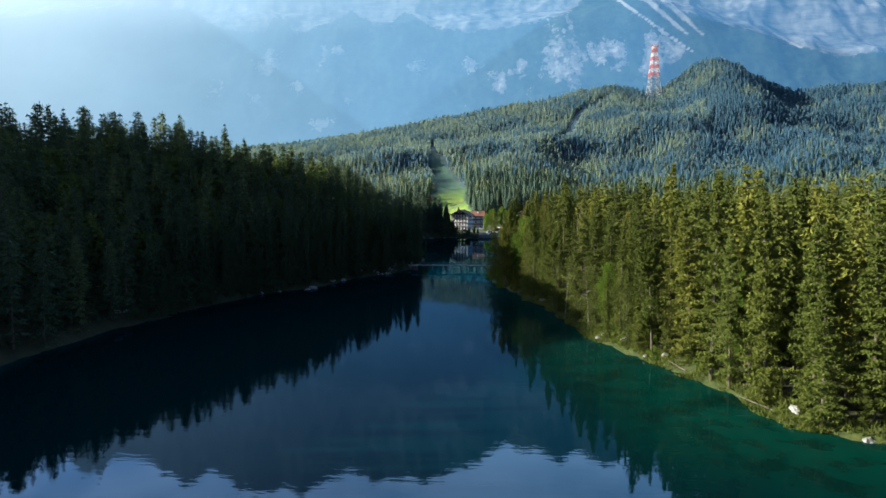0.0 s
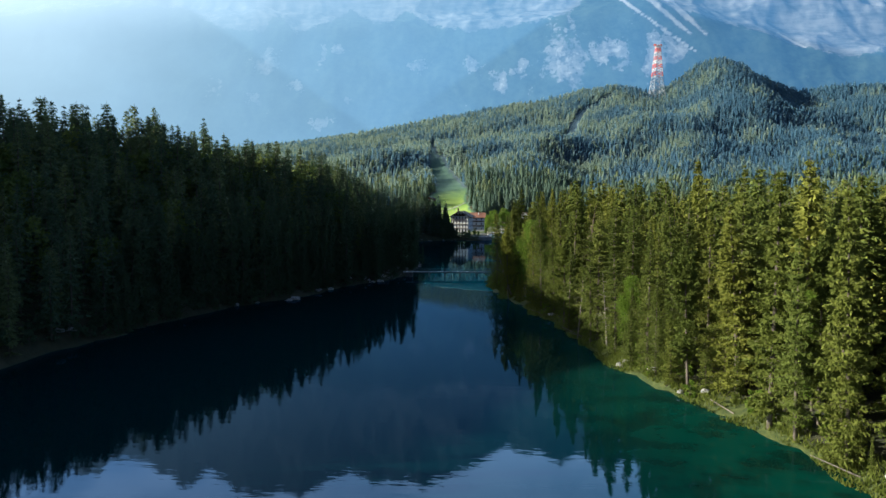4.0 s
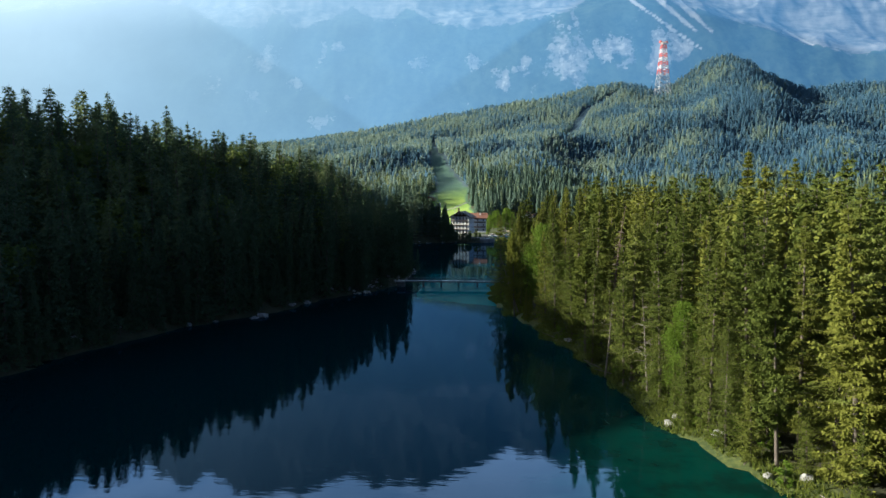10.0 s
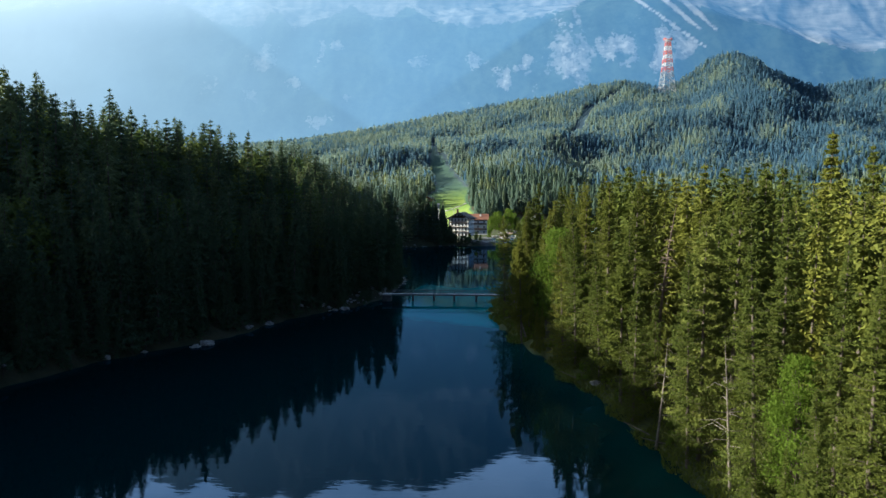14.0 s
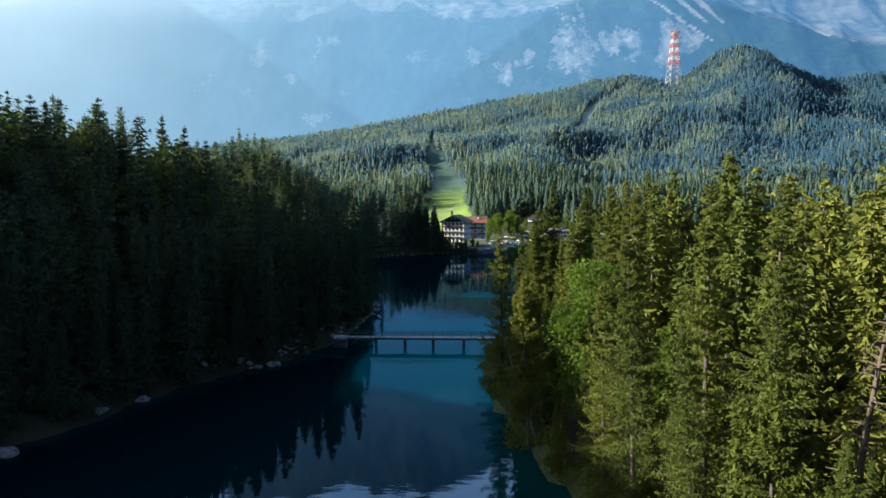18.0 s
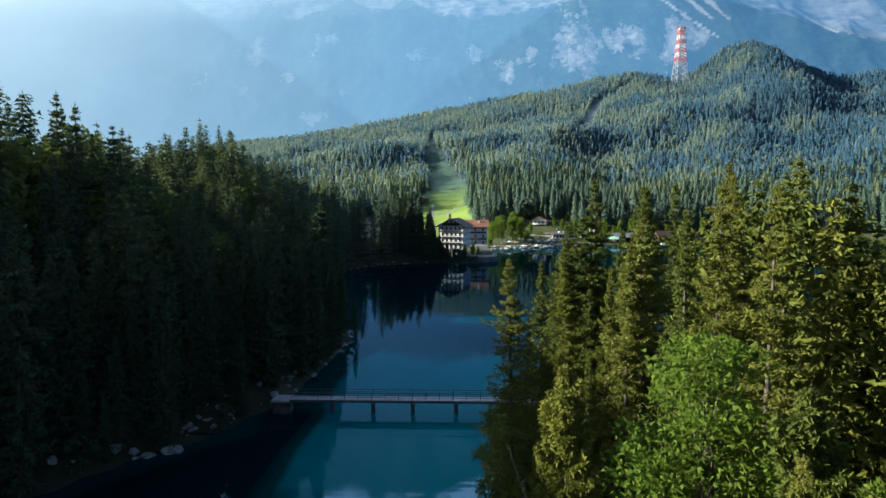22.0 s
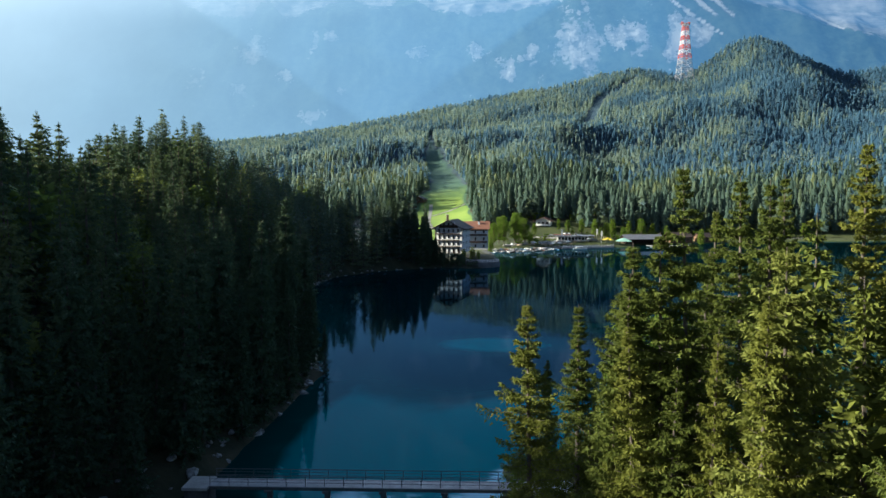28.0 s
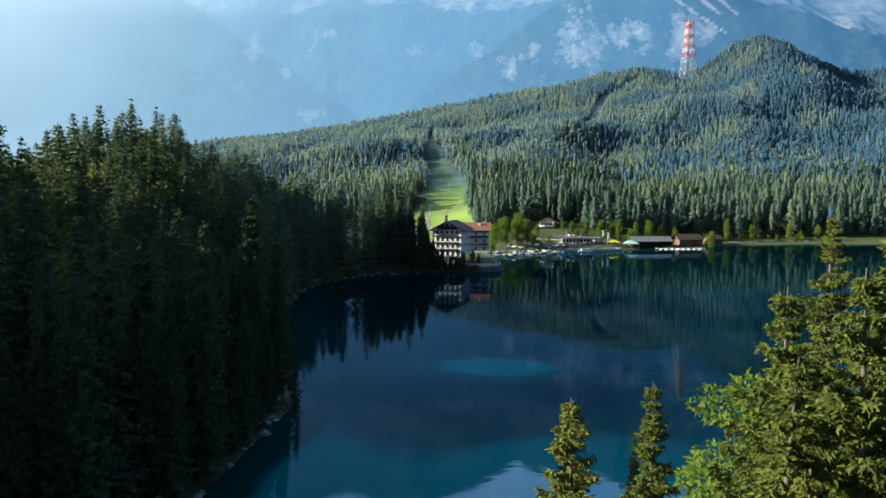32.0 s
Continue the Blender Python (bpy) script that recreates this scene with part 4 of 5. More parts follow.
def plant_left():
    p = scatter(rng, -290, 0, 40, 622, 5.4)
    d = inland(p[:, 0], p[:, 1])
    ok = (d > 0.5) & (p[:, 0] < np.interp(p[:, 1], (505, 530, 545, 550, 572, 576, 622), (0, -27, -33, -70, -70, -50, -56))) & ~((p[:, 1] > 530) & (p[:, 0] < -56)) & (d < np.where(p[:, 1] > 370, 78, 100))
    p, d = p[ok], d[ok]
    near = (d < 7.5) & (p[:, 1] > 190) & (p[:, 1] < 375)
    front, back = p[near], p[~near]
    for x, y in front:
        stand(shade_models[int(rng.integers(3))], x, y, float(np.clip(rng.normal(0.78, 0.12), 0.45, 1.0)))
    q = scatter(rng, -95, -24, 180, 372, 3.2)
    e = inland(q[:, 0], q[:, 1])
    ok = (e > -0.5) & (e < 8) & (q[:, 0] < -28.5) & ~((np.abs(q[:, 1] - 298) < 3) & (q[:, 0] > -34))
    for (x, y), edge in zip(q[ok], e[ok]):
        if rng.random() < (0.9 if edge < 3 else 0.55):
            stand(shade_models[int(rng.integers(3))], x, y, rng.uniform(0.22, 0.68))
    q = scatter(rng, -98, -24, 150, 378, 3.0)
    e = inland(q[:, 0], q[:, 1])
    ok = (e > -0.2) & (e < 6.5) & (q[:, 0] < -28) & ~((np.abs(q[:, 1] - 298) < 3) & (q[:, 0] > -36))
    for x, y in q[ok]:
        if rng.random() < 0.78:
            stand(dark_bush, x, y, rng.uniform(0.5, 1.35))
    q = scatter(rng, -52, -9, 537, 554, 3.3)
    for x, y in q[inland(q[:, 0], q[:, 1]) > 0.6]:
        top = float(np.interp(x, (-48, -40, -34, -30, -27.5, -22.5, -17, -11), (35, 33, 28, 28, 19.5, 11, 7.4, 3.6))) * rng.uniform(0.72, 1.0)
        tall = top - float(height(np.array([x]), np.array([y]))[0])
        if tall > 5:
            stand(shade_models[int(rng.integers(3))], x, y, tall / 29)
        elif tall > 0.8:
            stand(dark_bush, x, y, tall / 3.0)
    w = Wood()
    deep = inland(back[:, 0], back[:, 1])
    kinds = np.where(rng.random(len(back)) < np.interp(deep, (10, 34), (0.97, 0.72)), rng.integers(0, 3, len(back)), rng.integers(3, 5, len(back)))
    places = np.column_stack([back, height(back[:, 0], back[:, 1]) - 0.3])
    seen = np.where((back[:, 1] > 262) & (back[:, 1] < 405) & (deep < 52), 2, np.where((back[:, 1] > 140) & (deep < 80), 1, 0))
    for k in range(5):
        for near, models in ((2, close_spruce + loose_broad), (1, slope_spruce + loose_broad), (0, low_spruce + loose_broad)):
            sel = (kinds == k) & (seen == near)
            n = sel.sum()
            grown = np.maximum(np.interp(deep[sel], (0, 45), (0.78, 1.04)), np.interp(places[sel, 1], (350, 420), (0.7, 1.0))) * np.where(deep[sel] < 46, np.interp(places[sel, 1], (322, 340, 384, 404), (1, 0.78, 0.78, 1)), 1.0) * np.where((places[sel, 1] > 548) & (places[sel, 0] > -76), 0.7, 1.0)
            spots, sizes, turns, tints = places[sel], np.clip(rng.normal(0.98, 0.12, n), 0.5, 1.2) * grown, rng.uniform(0, 6.3, n), rng.random(n)
            # Spruces past this line take the haze-tinted needles, painting in their distance.
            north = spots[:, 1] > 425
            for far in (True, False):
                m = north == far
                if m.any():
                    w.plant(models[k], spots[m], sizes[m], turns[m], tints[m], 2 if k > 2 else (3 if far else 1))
    w.link("hillside_wood", "dark shaded spruce wood on the steep slope by the lake", [bark, slope_haze_needles, leaves_wood, foot_haze_needles])


def plant_hill():
    w = Wood()
    for y0, y1, gap, models in ((640, 1000, 7.5, foot_spruce), (1000, 1950, 6.8, tiny_spruce)):
        p = scatter(rng, -700, 1300, y0, y1, gap)
        d = inland(p[:, 0], p[:, 1])
        az = np.degrees(np.arctan2(p[:, 0], p[:, 1]))
        ok = (d > np.where(p[:, 0] > 0, 34, 12)) & (slope_strip(p[:, 0], p[:, 1]) < 0.2) & (lift_cut(p[:, 0], p[:, 1]) < 0.3) & (np.abs(az + 2) < 37)
        ok &= ~((np.abs(p[:, 0] - 447) < 24) & (np.abs(p[:, 1] - 1872) < 24))
        ok &= ~((p[:, 1] < 720) & (p[:, 0] < 60) & (p[:, 0] > -60)) & ~((p[:, 1] < 748) & (p[:, 0] < 66) & (p[:, 0] > 14))
        ok &= ~((p[:, 1] < 850) & (p[:, 0] < -30) & (p[:, 0] > -118))
        p = p[ok]
        kinds = np.where(rng.random(len(p)) < 0.80, rng.integers(0, 3, len(p)), rng.integers(3, 5, len(p)))
        places = np.column_stack([p, height(p[:, 0], p[:, 1]) - 0.3])
        for k in range(5):
            sel = kinds == k
            n = sel.sum()
            # Tint lightened sunward and darkened away, painting the uneven haze into the colour.
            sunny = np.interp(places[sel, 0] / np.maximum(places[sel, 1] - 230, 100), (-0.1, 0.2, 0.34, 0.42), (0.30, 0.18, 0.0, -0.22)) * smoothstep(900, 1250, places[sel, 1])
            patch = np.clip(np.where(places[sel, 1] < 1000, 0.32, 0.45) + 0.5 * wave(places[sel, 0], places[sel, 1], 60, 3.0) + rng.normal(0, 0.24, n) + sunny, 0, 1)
            spots, sizes, turns = places[sel], np.clip(rng.normal(0.95, 0.2, n), 0.45, 1.45), rng.uniform(0, 6.3, n)
            # Higher trees take the bluer needles that carry the painted haze.
            high = spots[:, 1] + rng.normal(0, 110, n) > 1080
            for upper in (True, False):
                m = high == upper
                if m.any():
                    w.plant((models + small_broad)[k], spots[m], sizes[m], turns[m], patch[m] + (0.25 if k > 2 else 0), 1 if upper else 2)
    w.link("hill_wood", "sunlit mixed spruce forest covering the hill", [bark, hill_haze_needles, foot_haze_needles])


plant_right()
plant_left()
plant_hill()

# ---- the footbridge ----
dark_stone = plain("dark_lake_stone", (0.045, 0.047, 0.05), (0.12, 0.125, 0.13), 0.9, 0.85, 0, 0.05)


def build_bridge():
    ob = thing("footbridge", pose(-31.2, 297.5, 0, 0, 0, 1.9), "slim grey steel footbridge with railings across the narrow lake", "bridge")
    part("deck", box((34.4, 2.0, 0.10), (19.8, 0, 2.05), 0.02), bridge_deck, ob, "worn pale deck")
    for y in (-0.8, 0.8):
        part("girder", box((34.4, 0.16, 0.36), (19.8, y, 1.69), 0.02), bridge_steel, ob)
    cross = box((0.12, 1.5, 0.2), (0, 0, 1.82)).copy()
    me = bpy.data.meshes.new("crossbeam")
    cross.to_mesh(me)
    me.materials.append(bridge_steel)
    for i in range(17):
        sharing("crossbeam", me, ob, pose(3.2 + i * 2.05, 0, 0))
    for x in (8.8, 14.9, 20.8, 27.2, 33.6):
        pier = part("pier", box((0.55, 0.55, 4.2), (x, 0, -2.5), 0.04), bridge_steel, ob)
        part("cap", box((0.7, 2.0, 0.25), (x, 0, 1.43), 0.03), bridge_steel, pier)
    bm = bar((0, 0, 2.1), (0, 0, 3.2), 0.07)
    post = bpy.data.meshes.new("railing_post")
    bm.to_mesh(post)
    post.materials.append(bridge_steel)
    for y in (-0.95, 0.95):
        for i in range(18):
            sharing("railing_post", post, ob, pose(2.8 + i * 2.0, y, 0))
        part("handrail", bar((2.7, y, 3.2), (36.8, y, 3.2), 0.08), bridge_steel, ob)
        for z in (2.55, 2.88):
            part("rail", bar((2.7, y, z), (36.8, y, z), 0.045), bridge_steel, ob)
    for x, name in ((1.3, "abutment"), (38.4, "abutment")):
        part(name, box((2.6 if x < 9 else 4.2, 2.6, 3.0), (x, 0, -1.25), 0.3), dark_stone, ob, "dark stone footing")
        part("end_slab", box((2.7 if x < 9 else 4.3, 3.0, 0.36), (x, 0, 1.76), 0.06), concrete, ob, "pale concrete slab")


# ---- the cable way's tower ----


def build_tower():
    x0, y0, tall = 449, 1877, 128.0
    base = float(height(np.array([x0]), np.array([y0]))[0]) - 1
    tall = 442.0 - base
    ob = thing("cableway_tower", pose(x0, y0, base, 0, 0, 12), "tall lattice cable-car tower, grey below, red and white above", "tower")
    half = lambda h: 16.5 - 12.2 * min(1, h / 0.97) ** 0.82
    cuts = [0, 0.10, 0.20, 0.30, 0.385, 0.46, 0.535, 0.61, 0.685, 0.76, 0.84, 0.915, 0.97]
    colours = [galvanised] * 4 + [red_paint, white_paint] * 4
    corner = ((-1, -1), (1, -1), (1, 1), (-1, 1))
    for i in range(12):
        lo, hi = cuts[i], cuts[i + 1]
        bm = bmesh.new()
        a, b = half(lo), half(hi)
        for k in range(4):
            p, q = corner[k], corner[(k + 1) % 4]
            at = lambda c, r, h: (c[0] * r, c[1] * r, h * tall)
            bar(at(p, a, lo), at(p, b, hi), 1.5 if i < 4 else 2.0, bm)
            bar(at(p, a, lo), at(q, b, hi), 0.8, bm)
            bar(at(q, a, lo), at(p, b, hi), 0.8, bm)
            bar(at(p, b, hi), at(q, b, hi), 1.0, bm)
        part("lattice_section", bm, colours[i], ob, "grey steel section" if i < 4 else ("red section" if i % 2 == 0 else "white section"))
    head = box((22, 5, 1.8), (0, 0, 0.965 * tall), 0.3)
    for s in (-1, 1):
        bar((s * 13, 0, 0.965 * tall), (s * 3, 0, 0.92 * tall), 1.2, head)
        box((3, 6, 1.6), (s * 8.5, 0, 0.98 * tall), 0.3, head)
    part("head_platform", head, red_paint, ob, "red crossarm platform")
    for c in corner:
        part("footing", box((6, 6, 5), (c[0] * 16.5, c[1] * 16.5, -3.4), 0.3), concrete, ob)


# ---- houses ----


def gable_house(name, m, wide, deep, wall, rise, roof_mat, wall_mat, label, category, floors=1, bays=3, over=1.0, balconies=False, upper=None):
    """A house with its gable to the front (-y), its walls, roof, windows and balconies."""
    ob = thing(name, m, label, category)
    lower = wall if upper is None else wall * 0.55
    part("wall", box((wide, deep, lower), (0, 0, 0), 0.03), wall_mat, ob)
    if upper is not None:
        part("upper_wall", box((wide + 0.1, deep + 0.1, wall - lower), (0, 0, lower), 0.03), upper, ob)
    top = upper or wall_mat
    for y in (-deep / 2 - 0.02, deep / 2 - 0.28):
        bm = bmesh.new()
        v = [bm.verts.new(p) for p in ((-wide / 2, y, wall), (wide / 2, y, wall), (0, y, wall + rise), (-wide / 2, y + 0.3, wall), (wide / 2, y + 0.3, wall), (0, y + 0.3, wall + rise))]
        for f in ((0, 1, 2), (5, 4, 3), (0, 3, 4, 1), (1, 4, 5, 2), (2, 5, 3, 0)):
            bm.faces.new([v[i] for i in f])
        part("gable", bm, top, ob)
    slope = math.hypot(wide / 2, rise)
    run = (slope + over) / slope
    for s in (-1, 1):
        bm = bmesh.new()
        ends = [(0, wall + rise + 0.25), (s * wide / 2 * run, wall + rise + 0.25 - rise * run)]
        v = []
        for y in (-deep / 2 - over * 1.3, deep / 2 + over):
            for (x, z) in ends:
                v += [bm.verts.new((x, y, z)), bm.verts.new((x, y, z - 0.28))]
        for f in ((0, 2, 6, 4), (1, 5, 7, 3), (0, 1, 3, 2), (4, 6, 7, 5), (2, 3, 7, 6), (0, 4, 5, 1)):
            bm.faces.new([v[i] for i in f])
        bmesh.ops.recalc_face_normals(bm, faces=bm.faces)
        part("roof", bm, roof_mat, ob)
    frame_me, pane_me, shutter_me = bpy.data.meshes.new("window"), bpy.data.meshes.new("pane"), bpy.data.meshes.new("shutter")
    storey = wall / floors
    wh = min(1.5, storey * 0.52)
    for me, bm, mat in ((frame_me, box((1.1, 0.16, wh + 0.2), (0, 0, -0.1), 0.02), white_paint), (pane_me, box((0.85, 0.06, wh), (0, -0.09, 0)), glass),
                        (shutter_me, box((0.34, 0.06, wh), (0, -0.03, 0)), dark_timber)):
        bm.to_mesh(me)
        me.materials.append(mat)
    rows = floors + (1 if rise > 3.2 else 0)
    for f in range(rows):
        many = bays if f < floors else max(1, bays - 2)
        for b in range(many):
            x = (b - (many - 1) / 2) * (wide * 0.86 / bays)
            w = sharing("window", frame_me, ob, pose(x, -deep / 2 - 0.04, f * storey + storey * 0.32))
            sharing("pane", pane_me, w)
            for s in (-1, 1) if not balconies else ():
                sharing("shutter", shutter_me, w, pose(s * 0.8, -0.06, 0))
        if f < floors:
            for b in range(max(2, int(deep / 4))):
                y = -deep / 2 + (b + 0.5) * deep / max(2, int(deep / 4))
                w = sharing("window", frame_me, ob, pose(wide / 2 + 0.04, y, f * storey + storey * 0.32, 0, 0, 90))
                sharing("pane", pane_me, w)
        if balconies and 0 < f < floors:
            z = f * storey - 0.1
            bal = part("balcony", box((wide * 0.92, 0.9, 0.14), (-wide * 0.03, -deep / 2 - 0.45, z), 0.02), dark_timber, ob, "dark timber balcony")
            part("balustrade", box((wide * 0.92, 0.07, 0.34), (-wide * 0.03, -deep / 2 - 0.86, z + 0.2), 0.02), dark_timber, bal)
            part("handrail", box((wide * 0.92, 0.08, 0.07), (-wide * 0.03, -deep / 2 - 0.86, z + 0.85), 0.02), dark_timber, bal)
    return ob


def chimney(ob, x, y, z, tall=2.4):
    stack = part("chimney", box((1.0, 1.0, tall), (x, y, z), 0.05), white_wall, ob)
    part("chimney_cap", box((1.25, 1.25, 0.2), (x, y, z + tall), 0.03), dark_tile, stack)


def build_hotel():
    h = gable_house("lakeside_hotel", pose(-19.0, 572, 5.0, 0, 0, -9), 13.8, 20, 12.6, 3.6, dark_tile, white_wall,
                    "white four-storey alpine hotel with dark balconies and a low brown roof", "hotel", 4, 5, 2.2, True)
    chimney(h, -4, 2, 13.2)
    for x in (-6.75, 6.75):
        part("corner_board", box((0.28, 0.2, 12.6), (x, -10.05, 0), 0.02), dark_timber, h)
    part("gable_cladding", box((9.4, 0.16, 1.5), (0, -10.1, 12.5), 0.03), dark_timber, h, "dark boarded gable field")
    for i in range(5):
        part("door", box((0.95, 0.14, 2.1), (-5.0 + i * 2.5, -10.06, 0.1), 0.02), dark_timber, h)
    part("chimney", box((1.1, 1.1, 5.5), (-4.6, 8.0, 13.0), 0.05), dark_timber, h, "tall dark chimney stack")
    w = gable_house("hotel_wing", pose(-10.2, 593, 5.0, 0, 0, -90), 12, 17.5, 11.2, 3.4, red_tile, white_wall,
                    "hotel wing with a red tiled roof and dark timber balconies", "hotel", 3, 4, 1.0)
    for k in (1, 2):
        bal = part("balcony", box((1.0, 16.8, 0.14), (6.5, 0, k * 3.73 - 0.1), 0.02), dark_timber, w, "dark timber balcony")
        part("balustrade", box((0.08, 16.8, 0.8), (6.95, 0, k * 3.73 + 0.05), 0.02), dark_timber, bal)
    part("upper_cladding", box((0.12, 17.3, 1.2), (6.05, 0, 9.9), 0.02), dark_timber, w, "dark boarded band under the eaves")
    chimney(w, 2.5, 4, 12.4)
    terrace = thing("hotel_terrace", pose(0, 0, 0), "round stone terrace wall with a white railing at the water", "terrace")
    bm = bmesh.new()
    made = bmesh.ops.create_cone(bm, cap_ends=True, segments=28, radius1=8.4, radius2=8.0, depth=4.0)["verts"]
    bmesh.ops.transform(bm, verts=made, matrix=pose(-3.8, 549, 0.5))
    part("wall", bm, plain("grey_terrace_stone", (0.08, 0.085, 0.09), (0.19, 0.20, 0.21), 0.5, 0.85), terrace)
    post = bpy.data.meshes.new("railing_post")
    bm = bar((0, 0, 0), (0, 0, 1.0), 0.12)
    bm.to_mesh(post)
    post.materials.append(white_paint)
    for i in range(28):
        a = math.pi + i * math.pi * 1.25 / 27
        sharing("railing_post", post, terrace, pose(-3.8 + 7.7 * math.cos(a), 549 + 7.7 * math.sin(a), 2.5))
    rail = bmesh.new()
    for i in range(27):
        a, b = (math.pi + k * math.pi * 1.25 / 27 for k in (i, i + 1))
        bar((-3.8 + 7.7 * math.cos(a), 549 + 7.7 * math.sin(a), 3.5), (-3.8 + 7.7 * math.cos(b), 549 + 7.7 * math.sin(b), 3.5), 0.14, rail)
    part("handrail", rail, white_paint, terrace)


def open_shed(name, m, wide, deep, eave, rise, roof_mat, wall_mat, label, open_front=True):
    """A boathouse: long roof on posts, boarded back and sides, open to the water."""
    ob = thing(name, m, label, "boathouse")
    part("wall", box((wide, 0.2, eave), (0, deep / 2, 0)), wall_mat, ob)
    for s in (-1, 1):
        part("wall", box((0.2, deep, eave), (s * wide / 2, 0, 0)), wall_mat, ob)
    if not open_front:
        part("wall", box((wide * 0.97, 0.2, eave * 0.96), (0, -deep / 2 + 0.15, 0)), wall_mat, ob)
        part("door", box((2.4, 0.12, eave * 0.75), (wide * 0.12, -deep / 2, 0), 0.02), dark_timber, ob)
    for i in range(6):
        x = -wide / 2 + wide * i / 5
        part("post", box((0.22, 0.22, eave + 1.5), (x, -deep / 2, -1.5)), dark_timber, ob)
    for s in (-1, 1):
        bm = bmesh.new()
        made = bmesh.ops.create_cube(bm, size=1)["verts"]
        ln = math.hypot(deep / 2 + 0.8, rise)
        bmesh.ops.transform(bm, verts=made, matrix=pose(0, s * (deep / 4 + 0.35), eave + rise / 2, -s * math.degrees(math.atan2(rise, deep / 2 + 0.8)), 0, 0) @ Matrix.Diagonal((wide + 1.6, ln, 0.18, 1)))
        part("roof", bm, roof_mat, ob)
    for s in (-1, 1):
        bm = bmesh.new()
        v = [bm.verts.new(p) for p in ((s * wide / 2, -deep / 2, eave), (s * wide / 2, deep / 2, eave), (s * wide / 2, 0, eave + rise))]
        bm.faces.new(v)
        bmesh.ops.solidify(bm, geom=bm.faces[:], thickness=0.15)
        part("gable", bm, wall_mat, ob)
    return ob


def boat_mesh(mat, long, wide):
    """A small open boat with a hollow hull, pointed at the bow."""
    bm = bmesh.new()
    rings = []
    for s in np.linspace(-1, 1, 7):
        w = wide / 2 * (1 - max(0, s) ** 2.2) * (0.85 + 0.15 * (s + 1) / 2 if s < 0 else 1)
        w = max(w, 0.05)
        lift = 0.18 * max(0, s) ** 2
        rings.append([bm.verts.new((s * long / 2, y, z)) for y, z in ((-w, 0.5 + lift), (-w * 0.75, 0.02), (w * 0.75, 0.02), (w, 0.5 + lift), (w * 0.85, 0.48 + lift), (w * 0.6, 0.16), (-w * 0.6, 0.16), (-w * 0.85, 0.48 + lift))])
    for a, b in zip(rings, rings[1:]):
        for k in range(8):
            bm.faces.new((a[k], a[(k + 1) % 8], b[(k + 1) % 8], b[k]))
    bm.faces.new(rings[0])
    bm.faces.new(rings[-1][::-1])
    bmesh.ops.recalc_face_normals(bm, faces=bm.faces)
    me = bpy.data.meshes.new("hull")
    bm.to_mesh(me)
    bm.free()
    me.materials.append(mat)
    return me


def boat(me, seat_me, m, label):
    ob = thing("rowing_boat", m, label, "boat", "boats on the far shore")
    sharing("hull", me, ob)
    for x in (-0.9, 0.6):
        sharing("thwart", seat_me, ob, pose(x, 0, 0))
    return ob


